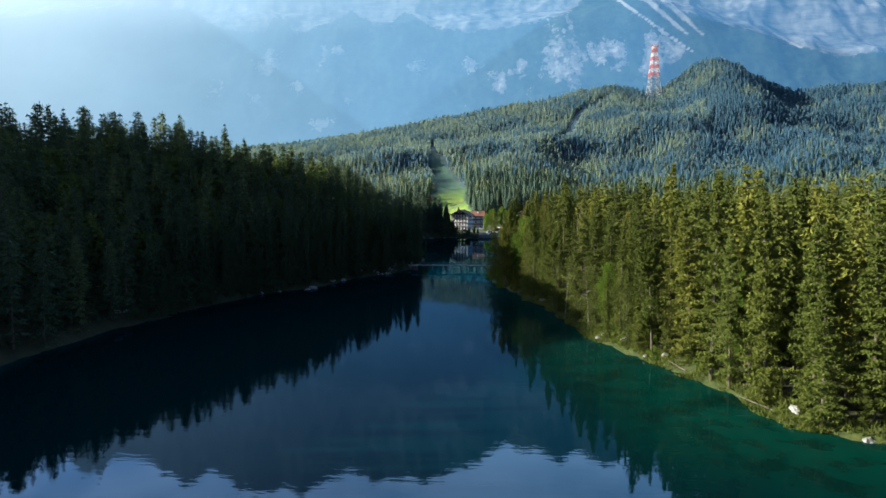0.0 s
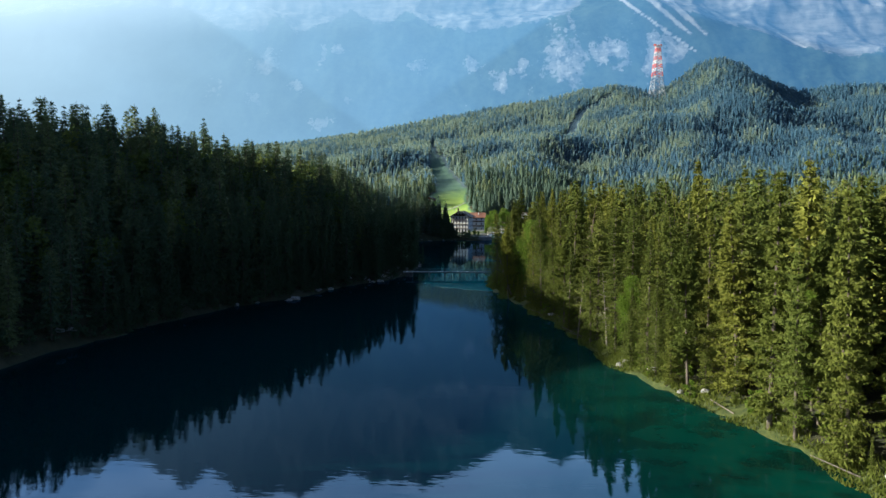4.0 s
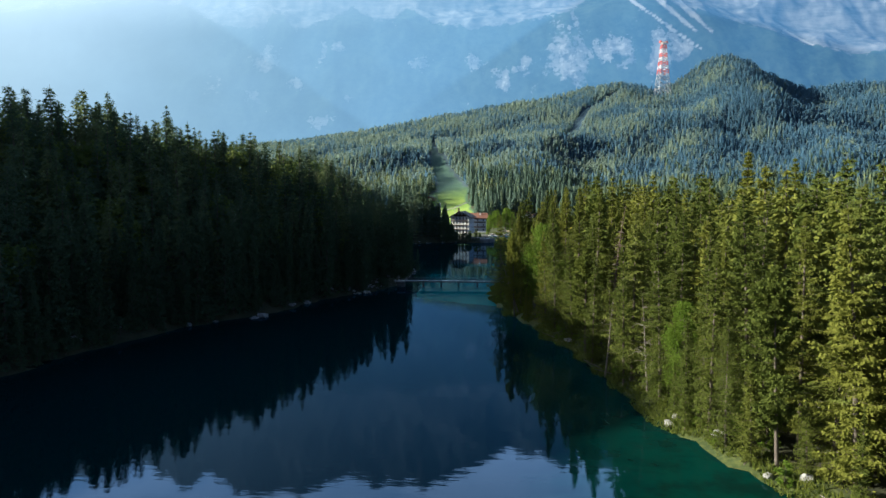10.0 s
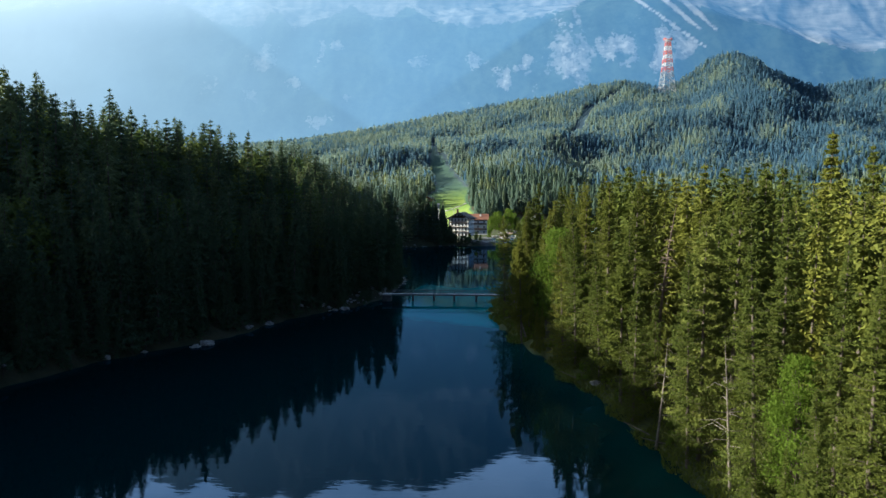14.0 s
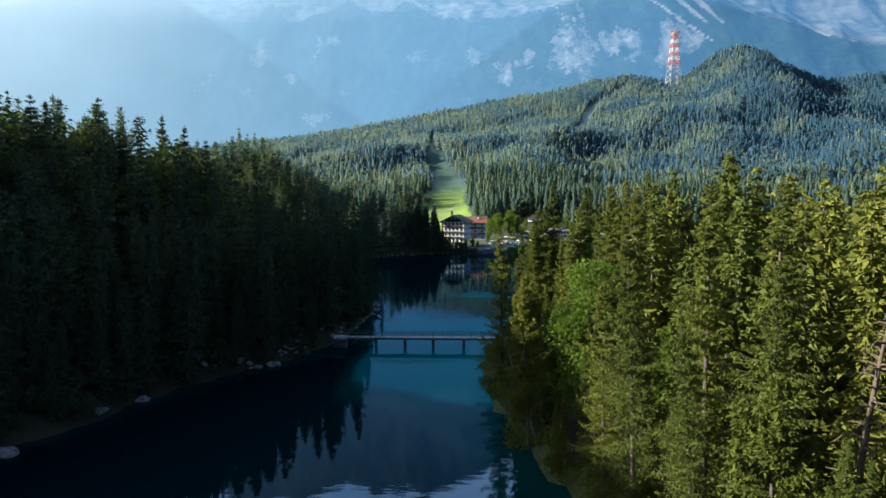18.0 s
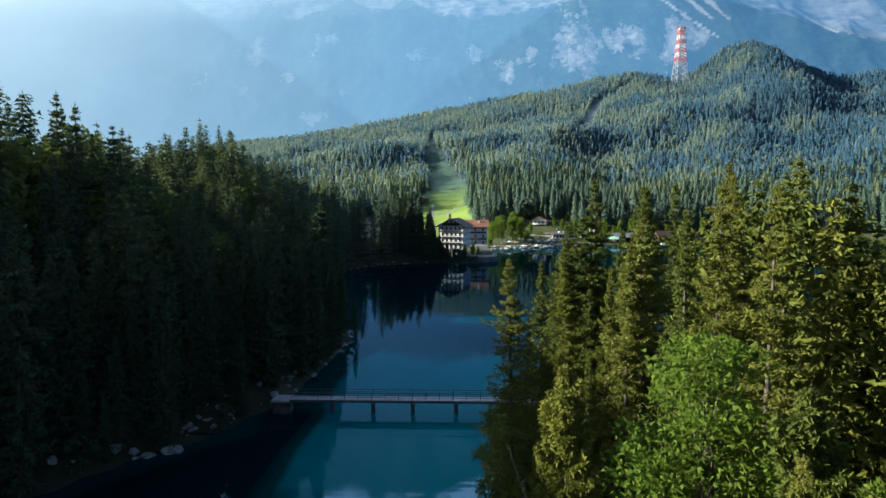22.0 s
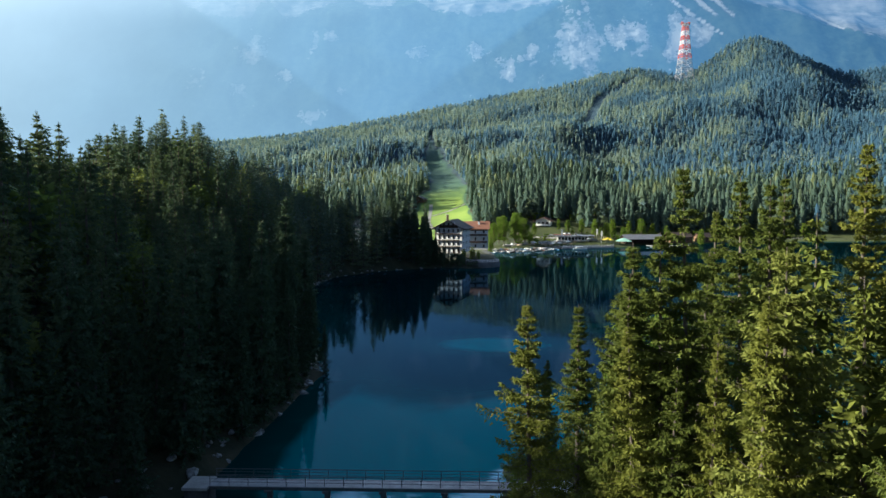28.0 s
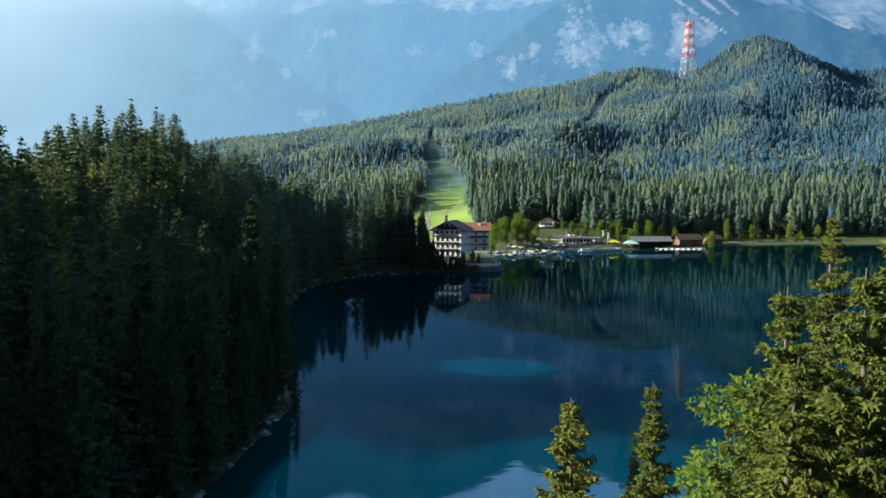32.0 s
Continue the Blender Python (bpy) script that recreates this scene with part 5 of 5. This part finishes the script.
def build_far_bank():
    ground_z = lambda x, y: float(height(np.array([x]), np.array([y]))[0])
    gable_house("small_house", pose(39, 733, ground_z(39, 733) - 0.6, 0, 0, -14), 10.5, 10, 3.9, 2.3, red_tile, white_wall,
                "small white house with a red-brown tiled roof on the bank", "house", 1, 3, 1.6)
    pav = thing("restaurant_pavilion", pose(55, 690, ground_z(55, 690) - 1.6, 0, 0, -6), "low lakeside restaurant with a flat grey roof and glazed front", "restaurant")
    part("wall", box((21, 9, 3.3), (0, 0, 1.6), 0.05), white_wall, pav)
    part("roof", box((26, 13, 0.45), (1, -1, 4.95), 0.06), grey_metal, pav)
    for i in range(9):
        w = part("window", box((1.9, 0.12, 2.2), (-8.8 + i * 2.2, -4.52, 2.2), 0.02), white_paint, pav)
        part("pane", box((1.6, 0.08, 1.9), (-8.8 + i * 2.2, -4.6, 2.35)), glass, w)
    for x, s in ((-4, 1.5), (2, 1.2)):
        part("roof_vent", box((s, s, 1.6), (x, 1, 5.4), 0.2), grey_metal, pav)
    quay = thing("quay_wall", pose(62, 667.3, 0, 0, 0, 12), "pale stone quay wall with white posts along the water", "quay")
    part("wall", box((34, 7, 2.6), (0, 2.2, -1.4), 0.1), concrete, quay)
    for i in range(18):
        part("post", box((0.35, 0.35, 1.0), (-16.6 + i * 1.95, -1.0, 1.2), 0.04), white_paint, quay)
    part("rail", box((33.5, 0.1, 0.12), (0, -1.0, 2.0)), white_paint, quay)
    for x in (-5.5, -2.5):
        bm = bmesh.new()
        bmesh.ops.create_uvsphere(bm, u_segments=12, v_segments=6, radius=1.0)
        bmesh.ops.translate(bm, verts=bm.verts, vec=(x, 2.5, 5.9))
        part("roof_dome", bm, white_wall, pav, "small white roof dome")
    part("upper_roof", box((12, 6, 0.4), (-7, 2.5, 5.5), 0.05), red_tile, pav, "low reddish upper roof")
    for k in range(7):
        part("terrace_post", box((0.32, 0.32, 3.4), (12.5 + k * 1.5, -3.5 - 0.2 * k, 1.6), 0.04), pale_timber, pav, "tall pale timber post")
    # stepped walls and paths of the garden above the boats
    for x, y, ln, turn, tall in ((21, 660, 16, 18, 1.3), (33, 668, 15, 14, 1.5), (30, 678, 22, 10, 1.2), (24, 690, 14, 6, 1.1), (47, 676, 12, 22, 1.8), (38, 697, 18, -8, 1.3), (52, 683, 16, 4, 1.6), (46, 705, 14, 10, 1.2), (66, 690, 12, 14, 1.7), (14, 650, 14, 24, 1.2)):
        wl = thing("garden_wall", pose(x, y, ground_z(x, y) - 0.5, 0, 0, turn), "low pale rubble wall of a stepped garden", "wall", "garden walls")
        for k in range(int(ln / 1.6)):
            part("stone", box((1.5, 0.9 + 0.15 * (k % 3), tall * (0.85 + 0.1 * (k * 7 % 4))), (-ln / 2 + 0.8 + k * 1.6, 0.1 * (k % 2), 0), 0.12), gravel if k % 3 else stone, wl)
    for x, y in ((13, 646), (27, 655), (39, 664), (44, 668), (50, 672), (64, 681), (67, 684)):
        p = thing("parasol", pose(x, y, ground_z(x, y)), "open white parasol among the garden tables", "parasol", "white parasols")
        part("pole", bar((0, 0, 0), (0, 0, 2.7), 0.09, sides=6), white_paint, p)
        bm = bmesh.new()
        bmesh.ops.create_cone(bm, cap_ends=False, segments=8, radius1=1.7, radius2=0.06, depth=0.8)
        bmesh.ops.translate(bm, verts=bm.verts, vec=(0, 0, 2.5))
        bmesh.ops.solidify(bm, geom=bm.faces[:], thickness=0.05)
        part("canopy", bm, white_wall, p)
    rt = random.Random(12)
    for k in range(22):
        u = rt.random()
        x, y = 12 + 44 * u, 645 + 32 * u + rt.uniform(0, 5)
        tb = thing("garden_table", pose(x, y, ground_z(x, y), 0, 0, rt.uniform(0, 90)), "pale timber table with two benches on the garden terrace", "table", "garden tables")
        part("tabletop", box((1.9, 0.8, 0.08), (0, 0, 0.72), 0.02), pale_timber, tb)
        for side in (-0.75, 0.75):
            part("bench", box((1.9, 0.32, 0.06), (0, side, 0.44), 0.01), pale_timber, tb)
        for end in (-0.7, 0.7):
            part("trestle", box((0.1, 1.6, 0.72), (end, 0, 0), 0.01), pale_timber, tb)
    # parasols and a tent roof on the quay
    for i, (x, y) in enumerate(((75, 680), (78.5, 681.5), (77, 684))):
        p = thing("parasol", pose(x, y, ground_z(x, y)), "open bright yellow parasol on the quay", "parasol", "yellow parasols")
        part("pole", bar((0, 0, 0), (0, 0, 2.9), 0.1, sides=6), white_paint, p)
        bm = bmesh.new()
        bmesh.ops.create_cone(bm, cap_ends=False, segments=8, radius1=2.3, radius2=0.08, depth=1.0)
        bmesh.ops.translate(bm, verts=bm.verts, vec=(0, 0, 2.7))
        bmesh.ops.solidify(bm, geom=bm.faces[:], thickness=0.05)
        part("canopy", bm, yellow_cloth, p)
    tent = thing("tent_roof", pose(88, 686, ground_z(88, 686) - 0.2), "pale green awning over a landing stage", "awning")
    for x in (-4, 4):
        for y in (-3, 3):
            part("pole", bar((x, y, 0), (x, y, 2.6), 0.14), white_paint, tent)
    bm = bmesh.new()
    bmesh.ops.create_cone(bm, cap_ends=False, segments=4, radius1=6.4, radius2=1.2, depth=2.0, matrix=pose(0, 0, 3.5, 0, 0, 45))
    bmesh.ops.solidify(bm, geom=bm.faces[:], thickness=0.06)
    part("canopy", bm, teal_cloth, tent)
    open_shed("boathouse", pose(102.5, 700, 0.9, 0, 0, 8), 26, 11, 3.2, 3.0, grey_metal, dark_timber, "long dark timber boathouse with a grey metal roof")
    open_shed("boathouse", pose(131, 715, 0.9, 0, 0, 12), 16, 10, 3.6, 3.4, dark_tile, brown_timber, "brown timber boathouse with a dark tiled roof", False)
    open_shed("boathouse", pose(150, 722, 0.9, 0, 0, 18), 9, 8, 3.4, 2.8, dark_tile, brown_timber, "small brown timber boathouse by the water", False)
    # jetty
    jetty = thing("jetty", pose(118, 683, 0, 0, 0, 8), "pale timber jetty lined with boats", "jetty")
    part("deck", box((32, 3.0, 0.22), (0, 0, 0.6), 0.03), gravel, jetty)
    for i in range(9):
        part("pile", box((0.3, 0.3, 2.4), (-15.5 + i * 3.9, -1.3, -1.6)), dark_timber, jetty)
    for x, y, ln in ((12, 632, 9), (36, 648, 7)):
        j = thing("jetty", pose(x, y, 0, 0, 0, 70), "short grey timber jetty by the boats", "jetty")
        part("deck", box((ln, 1.6, 0.18), (0, 0, 0.5), 0.02), bridge_deck, j)
        for k in range(3):
            part("pile", box((0.22, 0.22, 2.0), (-ln / 2 + 0.4 + k * (ln / 2 - 0.4), 0.6, -1.4)), dark_timber, j)
    seat = bpy.data.meshes.new("thwart")
    bm = box((0.28, 1.1, 0.06), (0, 0, 0.34))
    bm.to_mesh(seat)
    seat.materials.append(brown_timber)
    white_hull, blue_hull, wood_hull = boat_mesh(boat_white, 4.6, 1.6), boat_mesh(boat_blue, 4.4, 1.5), boat_mesh(brown_timber, 4.6, 1.5)
    r = random.Random(4)
    for i in range(16):
        x, y = 104.5 + i * 1.75, 679.0 + (i % 2) * 6.0 + i * 0.25
        boat(white_hull, seat, pose(x, y, -0.12, 0, 0, 95 + r.uniform(-9, 9)), "white rowing boat moored at the jetty")
    for i in range(40):
        u = i / 39
        x, y = 1 + u * 40, 633.5 + u ** 2 * 20 + (i % 3) * 2.6
        me, label = ((white_hull, "white rowing boat drawn up on the shore"), (blue_hull, "blue rowing boat drawn up on the shore"), (wood_hull, "brown wooden rowing boat drawn up on the shore"))[r.choice((0, 0, 0, 1, 2))]
        boat(me, seat, pose(x, y, max(-0.1, ground_z(x, y) - 0.05), 0, 0, r.uniform(50, 120)), label)
    ship = thing("motor_boat", pose(56, 659, -0.1, 0, 0, 10), "white covered motor boat lying off the quay", "boat")
    sharing("hull", boat_mesh(boat_white, 9, 2.6), ship, Matrix.Diagonal((1, 1, 1.7, 1)))
    part("cabin", box((4.2, 1.9, 1.0), (-0.6, 0, 0.8), 0.1), boat_white, ship)
    part("window", box((3.4, 1.94, 0.45), (-0.6, 0, 1.15)), glass, ship)
    for i, (x, y) in enumerate(((70, 686), (72, 679), (46, 678))):
        f = thing("flagpole", pose(x, y, ground_z(x, y)), "white flagpole with a furled banner", "flagpole", "flagpoles")
        part("pole", bar((0, 0, 0), (0, 0, 8.5), 0.22, sides=6), white_paint, f)
        part("banner", box((0.9, 0.12, 3.6), (0.5, 0, 4.6), 0.03), white_wall, f)
    for x, y, tall in ((2, 650, 15), (8, 656, 19), (15, 662, 21), (22, 668, 17), (30, 700, 10), (0, 612, 9), (0, 656, 14), (72, 706, 14), (80, 708, 12), (91, 704, 11),
                       (106, 716, 16), (114, 718, 13), (126, 728, 11), (5, 664, 18), (18, 676, 20), (64, 716, 12), (98, 722, 13), (86, 716, 14), (144, 706, 13), (166, 742, 17), (152, 730, 9), (186, 748, 13), (214, 756, 15), (236, 760, 12), (48, 716, 9),
                       (54, 712, 10), (24, 654, 7), (-9, 561, 8), (-13, 560, 7), (-6, 558, 6)):
        stand(broad_model, x, y, tall / 18)
    for i in range(120):
        x = r.uniform(8, 250)
        y = float(np.interp(x, (4, 29, 60, 93, 131, 161, 216, 400), (636, 641, 667, 682, 708, 722, 738, 748))) + r.uniform(14, 50)
        if not (40 < x < 75 and y < 700):
            stand(bush_model, x, y, r.uniform(0.8, 1.9))
    gable_house("meadow_hut", pose(-70, 892, ground_z(-66, 892) - 0.5, 0, 0, -20), 11, 9, 3.4, 2.2, dark_tile, brown_timber,
                "low brown timber hut at the edge of the meadow", "hut", 1, 3, 1.0)
    mast = thing("lift_mast", pose(-31, 700, ground_z(-31, 700) - 0.3), "slim pale lift mast with a short crossarm on the meadow", "mast")
    part("pole", bar((0, 0, 0), (0, 0, 16), 0.5, sides=8, taper=0.6), galvanised, mast)
    part("crossarm", box((2.6, 0.3, 0.3), (0, 0, 15.2), 0.03), galvanised, mast)
    for i in range(34):
        stand(bush_model, r.uniform(14, 110), r.uniform(746, 764), r.uniform(1.3, 2.3))
    steps = thing("bank_path", pose(0, 0, 0), "pale gravel path along the far bank", "path")
    for k, (a, b) in enumerate((((36, 668), (52, 706)), ((166, 738), (204, 752)), ((204, 752), (238, 758)), ((-58, 882), (-53, 800)), ((-53, 800), (-44, 740)), ((-53, 832), (-25, 874)))):
        bm = bmesh.new()
        n = Vector((-(b[1] - a[1]), b[0] - a[0])).normalized() * 1.6
        row = []
        for i in range(9):
            x, y = a[0] + (b[0] - a[0]) * i / 8, a[1] + (b[1] - a[1]) * i / 8
            row.append([bm.verts.new((x + s * n.x, y + s * n.y, ground_z(x + s * n.x, y + s * n.y) + 0.12)) for s in (-1, 1)])
        for p, q in zip(row, row[1:]):
            bm.faces.new((p[0], p[1], q[1], q[0]))
        bmesh.ops.solidify(bm, geom=bm.faces[:], thickness=0.3)
        part("gravel_strip", bm, gravel, steps)


# ---- stones, dead wood, grass ----


def rock_mesh(seed, rough=0.5):
    bm = bmesh.new()
    bmesh.ops.create_icosphere(bm, subdivisions=2, radius=0.5)
    for v in bm.verts:
        n = noise.noise(v.co * 2.6 + Vector((seed * 7.1, 0, 0))) + 0.5 * noise.noise(v.co * 6 + Vector((0, seed * 3.3, 0)))
        v.co *= 1 + rough * n
        v.co.z *= 0.75
        if v.co.z < -0.22:
            v.co.z = -0.22 + (v.co.z + 0.22) * 0.3
    me = bpy.data.meshes.new("boulder")
    bm.to_mesh(me)
    bm.free()
    me.materials.append(stone)
    return me


def build_rocks():
    meshes = [rock_mesh(i) for i in range(6)]
    r = random.Random(8)

    def put(x, y, size, label, z=None):
        z = float(height(np.array([x]), np.array([y]))[0]) if z is None else z
        m = pose(x, y, max(z, -0.15) + size * 0.12, r.uniform(-14, 14), r.uniform(-14, 14), r.uniform(0, 360)) @ Matrix.Diagonal((size * r.uniform(0.9, 1.5), size, size * r.uniform(0.7, 1.0), 1))
        ob = new("boulder", meshes[r.randrange(6)])
        ob.matrix_basis = m
        tagged(ob, label, "boulder", "shore boulders")

    grey = "pale grey limestone boulder at the water's edge"
    for x, y, s in ((-80.8, 194.3, 2.2), (-83, 188, 1.8), (-86, 171, 2.0), (-86.5, 168, 1.6), (-56.9, 235, 2.6), (-58.5, 232.5, 1.6), (-52, 257.4, 1.8), (-54, 250, 1.6), (-38.7, 280.8, 2.4),
                    (-41, 279, 1.5), (-44, 277, 1.6), (-48, 271, 1.4), (-70, 221, 1.4), (-66, 227, 1.3), (-78, 205, 1.3)):
        put(x, y, s, grey)
    for x, y, s in ((27.3, 151.8, 1.7), (32, 139.5, 1.4), (37.2, 145.2, 1.5), (23.2, 158.5, 1.3), (16, 208, 1.8), (41, 108, 1.5), (43, 104, 1.2), (24.6, 160.5, 1.0), (29, 141.5, 1.1), (46, 100, 1.6)):
        put(x, y, s, "sunlit pale boulder on the grassy bank")
    for i in range(40):
        y = r.choice((r.uniform(284, 309), r.uniform(268, 362)))
        x = float(np.interp(y, (262, 281, 300, 325, 348, 368), (-51, -41, -34, -32, -31, -36))) - r.uniform(-1.4, 2.4)
        put(x, y, r.uniform(0.35, 1.1), "broken limestone block on the shaded shore")
    for i in range(70):
        y = r.choice((r.uniform(284, 312), r.uniform(312, 366)))
        x = float(np.interp(y, (262, 281, 300, 325, 348, 368), (-51, -41, -32, -31, -31, -36))) + r.uniform(-2.2, 0.9)
        if abs(y - 297.5) > 2.5:
            put(x, y, r.uniform(0.4, 1.3), "broken limestone block on the shaded shore")
    for i in range(46):
        x = r.uniform(0, 46)
        y = float(np.interp(x, (0, 29, 46), (634, 641, 664))) + r.uniform(0.5, 9)
        put(x, y, r.uniform(0.5, 1.8), "pale stone on the sunny far shore")
    for i in range(60):
        y = r.uniform(450, 540)
        x = float(np.interp(y, (440, 470, 500, 520, 533, 540), (-60, -65, -64, -53, -38, -20))) - r.uniform(-0.8, 1.2)
        put(x, y, r.uniform(0.5, 1.4), "small pale stone on the far dark shore")


def dead_tree(m, tall, seed, label, boughs=22, spread=0.16, mat=None):
    rg = np.random.default_rng(seed)
    ob = thing("dead_tree", m, label, "tree")
    hs = np.linspace(0, 1, 8)
    bend = rg.normal(size=2) * 0.03 * tall
    pts = np.stack([bend[0] * hs ** 2, bend[1] * hs ** 2, hs * tall], -1)
    v, f = tube(pts, 0.013 * tall * (1 - 0.9 * hs), 7)
    sharing("trunk", mesh_from("trunk", v, f, [mat or dead_wood], smooth=True), ob)
    for i in range(boughs):
        h = rg.uniform(0.25, 0.95)
        az = rg.uniform(0, 6.28)
        ln = spread * tall * (1.15 - h) * rg.uniform(0.5, 1.3)
        a = np.array([bend[0] * h * h, bend[1] * h * h, h * tall])
        out = np.array([np.cos(az), np.sin(az), 0])
        p = np.stack([a, a + out * ln * 0.5 + [0, 0, 0.1 * ln], a + out * ln + [0, 0, rg.uniform(-0.5, 0.35) * ln]])
        bv, bf = tube(p, 0.0035 * tall * np.array([1, 0.6, 0.15]), 4)
        sharing("bough", mesh_from("bough", bv, bf, [mat or dead_wood], smooth=True), ob)
    return ob


def build_dead_wood():
    gz = lambda x, y: float(height(np.array([x]), np.array([y]))[0]) - 0.2
    dead_tree(pose(23.3, 201, gz(23.3, 201)), 27.5, 3, "dead brown spruce with bare twiggy boughs", 70, 0.11, plain("brown_dead_bark", (0.085, 0.062, 0.048), (0.15, 0.115, 0.09), 2.0, 0.9))
    dead_tree(pose(23, 170, gz(23, 170), 3, -4, 0), 15.5, 5, "bare bleached dead tree with forked boughs", 26, 0.30)
    dead_tree(pose(7.4, 244, gz(7.4, 244), 8, -18, 0), 17, 7, "bare leaning dead pine over the water", 14, 0.25)
    dead_tree(pose(19, 183, gz(19, 183), 4, 5, 0), 14, 9, "pale dead snag among the lakeside spruces", 20, 0.24)
    stand(pine_model, 6.2, 241, 0.92)
    for x, y, ln, tilt, turn in ((33.5, 132, 4.2, 78, 205), (20.2, 186, 4.6, 68, 250), (20.5, 184, 3.6, 72, 285), (27.6, 144.5, 3.0, 70, 120), (39.2, 111, 5.0, 76, 230), (14.5, 212, 4, 74, 240)):
        ob = new("fallen_log", mesh_from("fallen_log", *tube(np.stack([np.linspace(0, 0.3, 5), np.zeros(5), np.linspace(0, ln, 5)], -1), np.linspace(0.11, 0.05, 5), 7), [dead_wood], smooth=True))
        ob.matrix_basis = pose(x, y, max(gz(x, y), -0.1) + 0.25, tilt, 0, turn)
        tagged(ob, "bleached fallen log lying on the bank", "log", "fallen logs")


def build_grass():
    """Reeds and grass on the sunny bank, as one mass of blades."""
    rg = np.random.default_rng(21)
    p = np.column_stack([rg.uniform(-3, 60, 150000), rg.uniform(90, 316, 150000)])
    d = inland(p[:, 0], p[:, 1])
    keep = (d > -1.2) & (d < 4.5) & (rg.random(len(d)) < np.where(d < 2.5, 1.0, 0.5)) & (wave(p[:, 0], p[:, 1], 4, 5.0) > -0.45)
    p, d = p[keep], d[keep]
    base = np.column_stack([p, np.maximum(height(p[:, 0], p[:, 1]), -0.1)])
    way = unit(np.column_stack([rg.normal(0, 0.35, len(p)), rg.normal(0, 0.35, len(p)), np.ones(len(p))]))
    heap = Heap()
    heap.loose(sprays(rg, base, way, rg.uniform(0.35, 1.25, len(p)), rg.uniform(0.10, 0.24, len(p)), 2))
    v, f = heap.all()
    grass_mat = foliage("bank_grass", (0.075, 0.105, 0.018), (0.14, 0.165, 0.03), (0.18, 0.19, 0.04), shared=True, glow=0.4)
    tagged(new("bank_grass", mesh_from("bank_grass", v, f, [grass_mat], attrs={"tint": ("POINT", rg.random(len(v)))})),
           "tufted yellow-green grass and reeds along the sunny bank", "grass", kind="stuff")


for k, (x, y, tall) in enumerate(((-12, 542, 2.6), (-15, 543, 3), (-17.5, 545, 3.2), (-20, 543, 4), (-23, 546, 7), (-26, 543, 11), (-29, 546, 15), (-13.5, 546, 3), (-10.5, 545, 2.6))):
    bushy = stand(shade_models[k % 3], x, y, tall / 29)
    bushy.scale = (tall / 12, tall / 12, tall / 29)
for x, y in np.column_stack([rng.uniform(-34, -9, 26), rng.uniform(540.5, 551, 26)]):
    if inland(x, y) > 0.6 and x < -27:
        stand(shade_models[int(rng.integers(3))], x, y, rng.uniform(0.10, 0.19) + 0.02 * max(0, -18 - x))
build_bridge()
build_tower()
build_hotel()
build_far_bank()
build_rocks()
build_dead_wood()
build_grass()
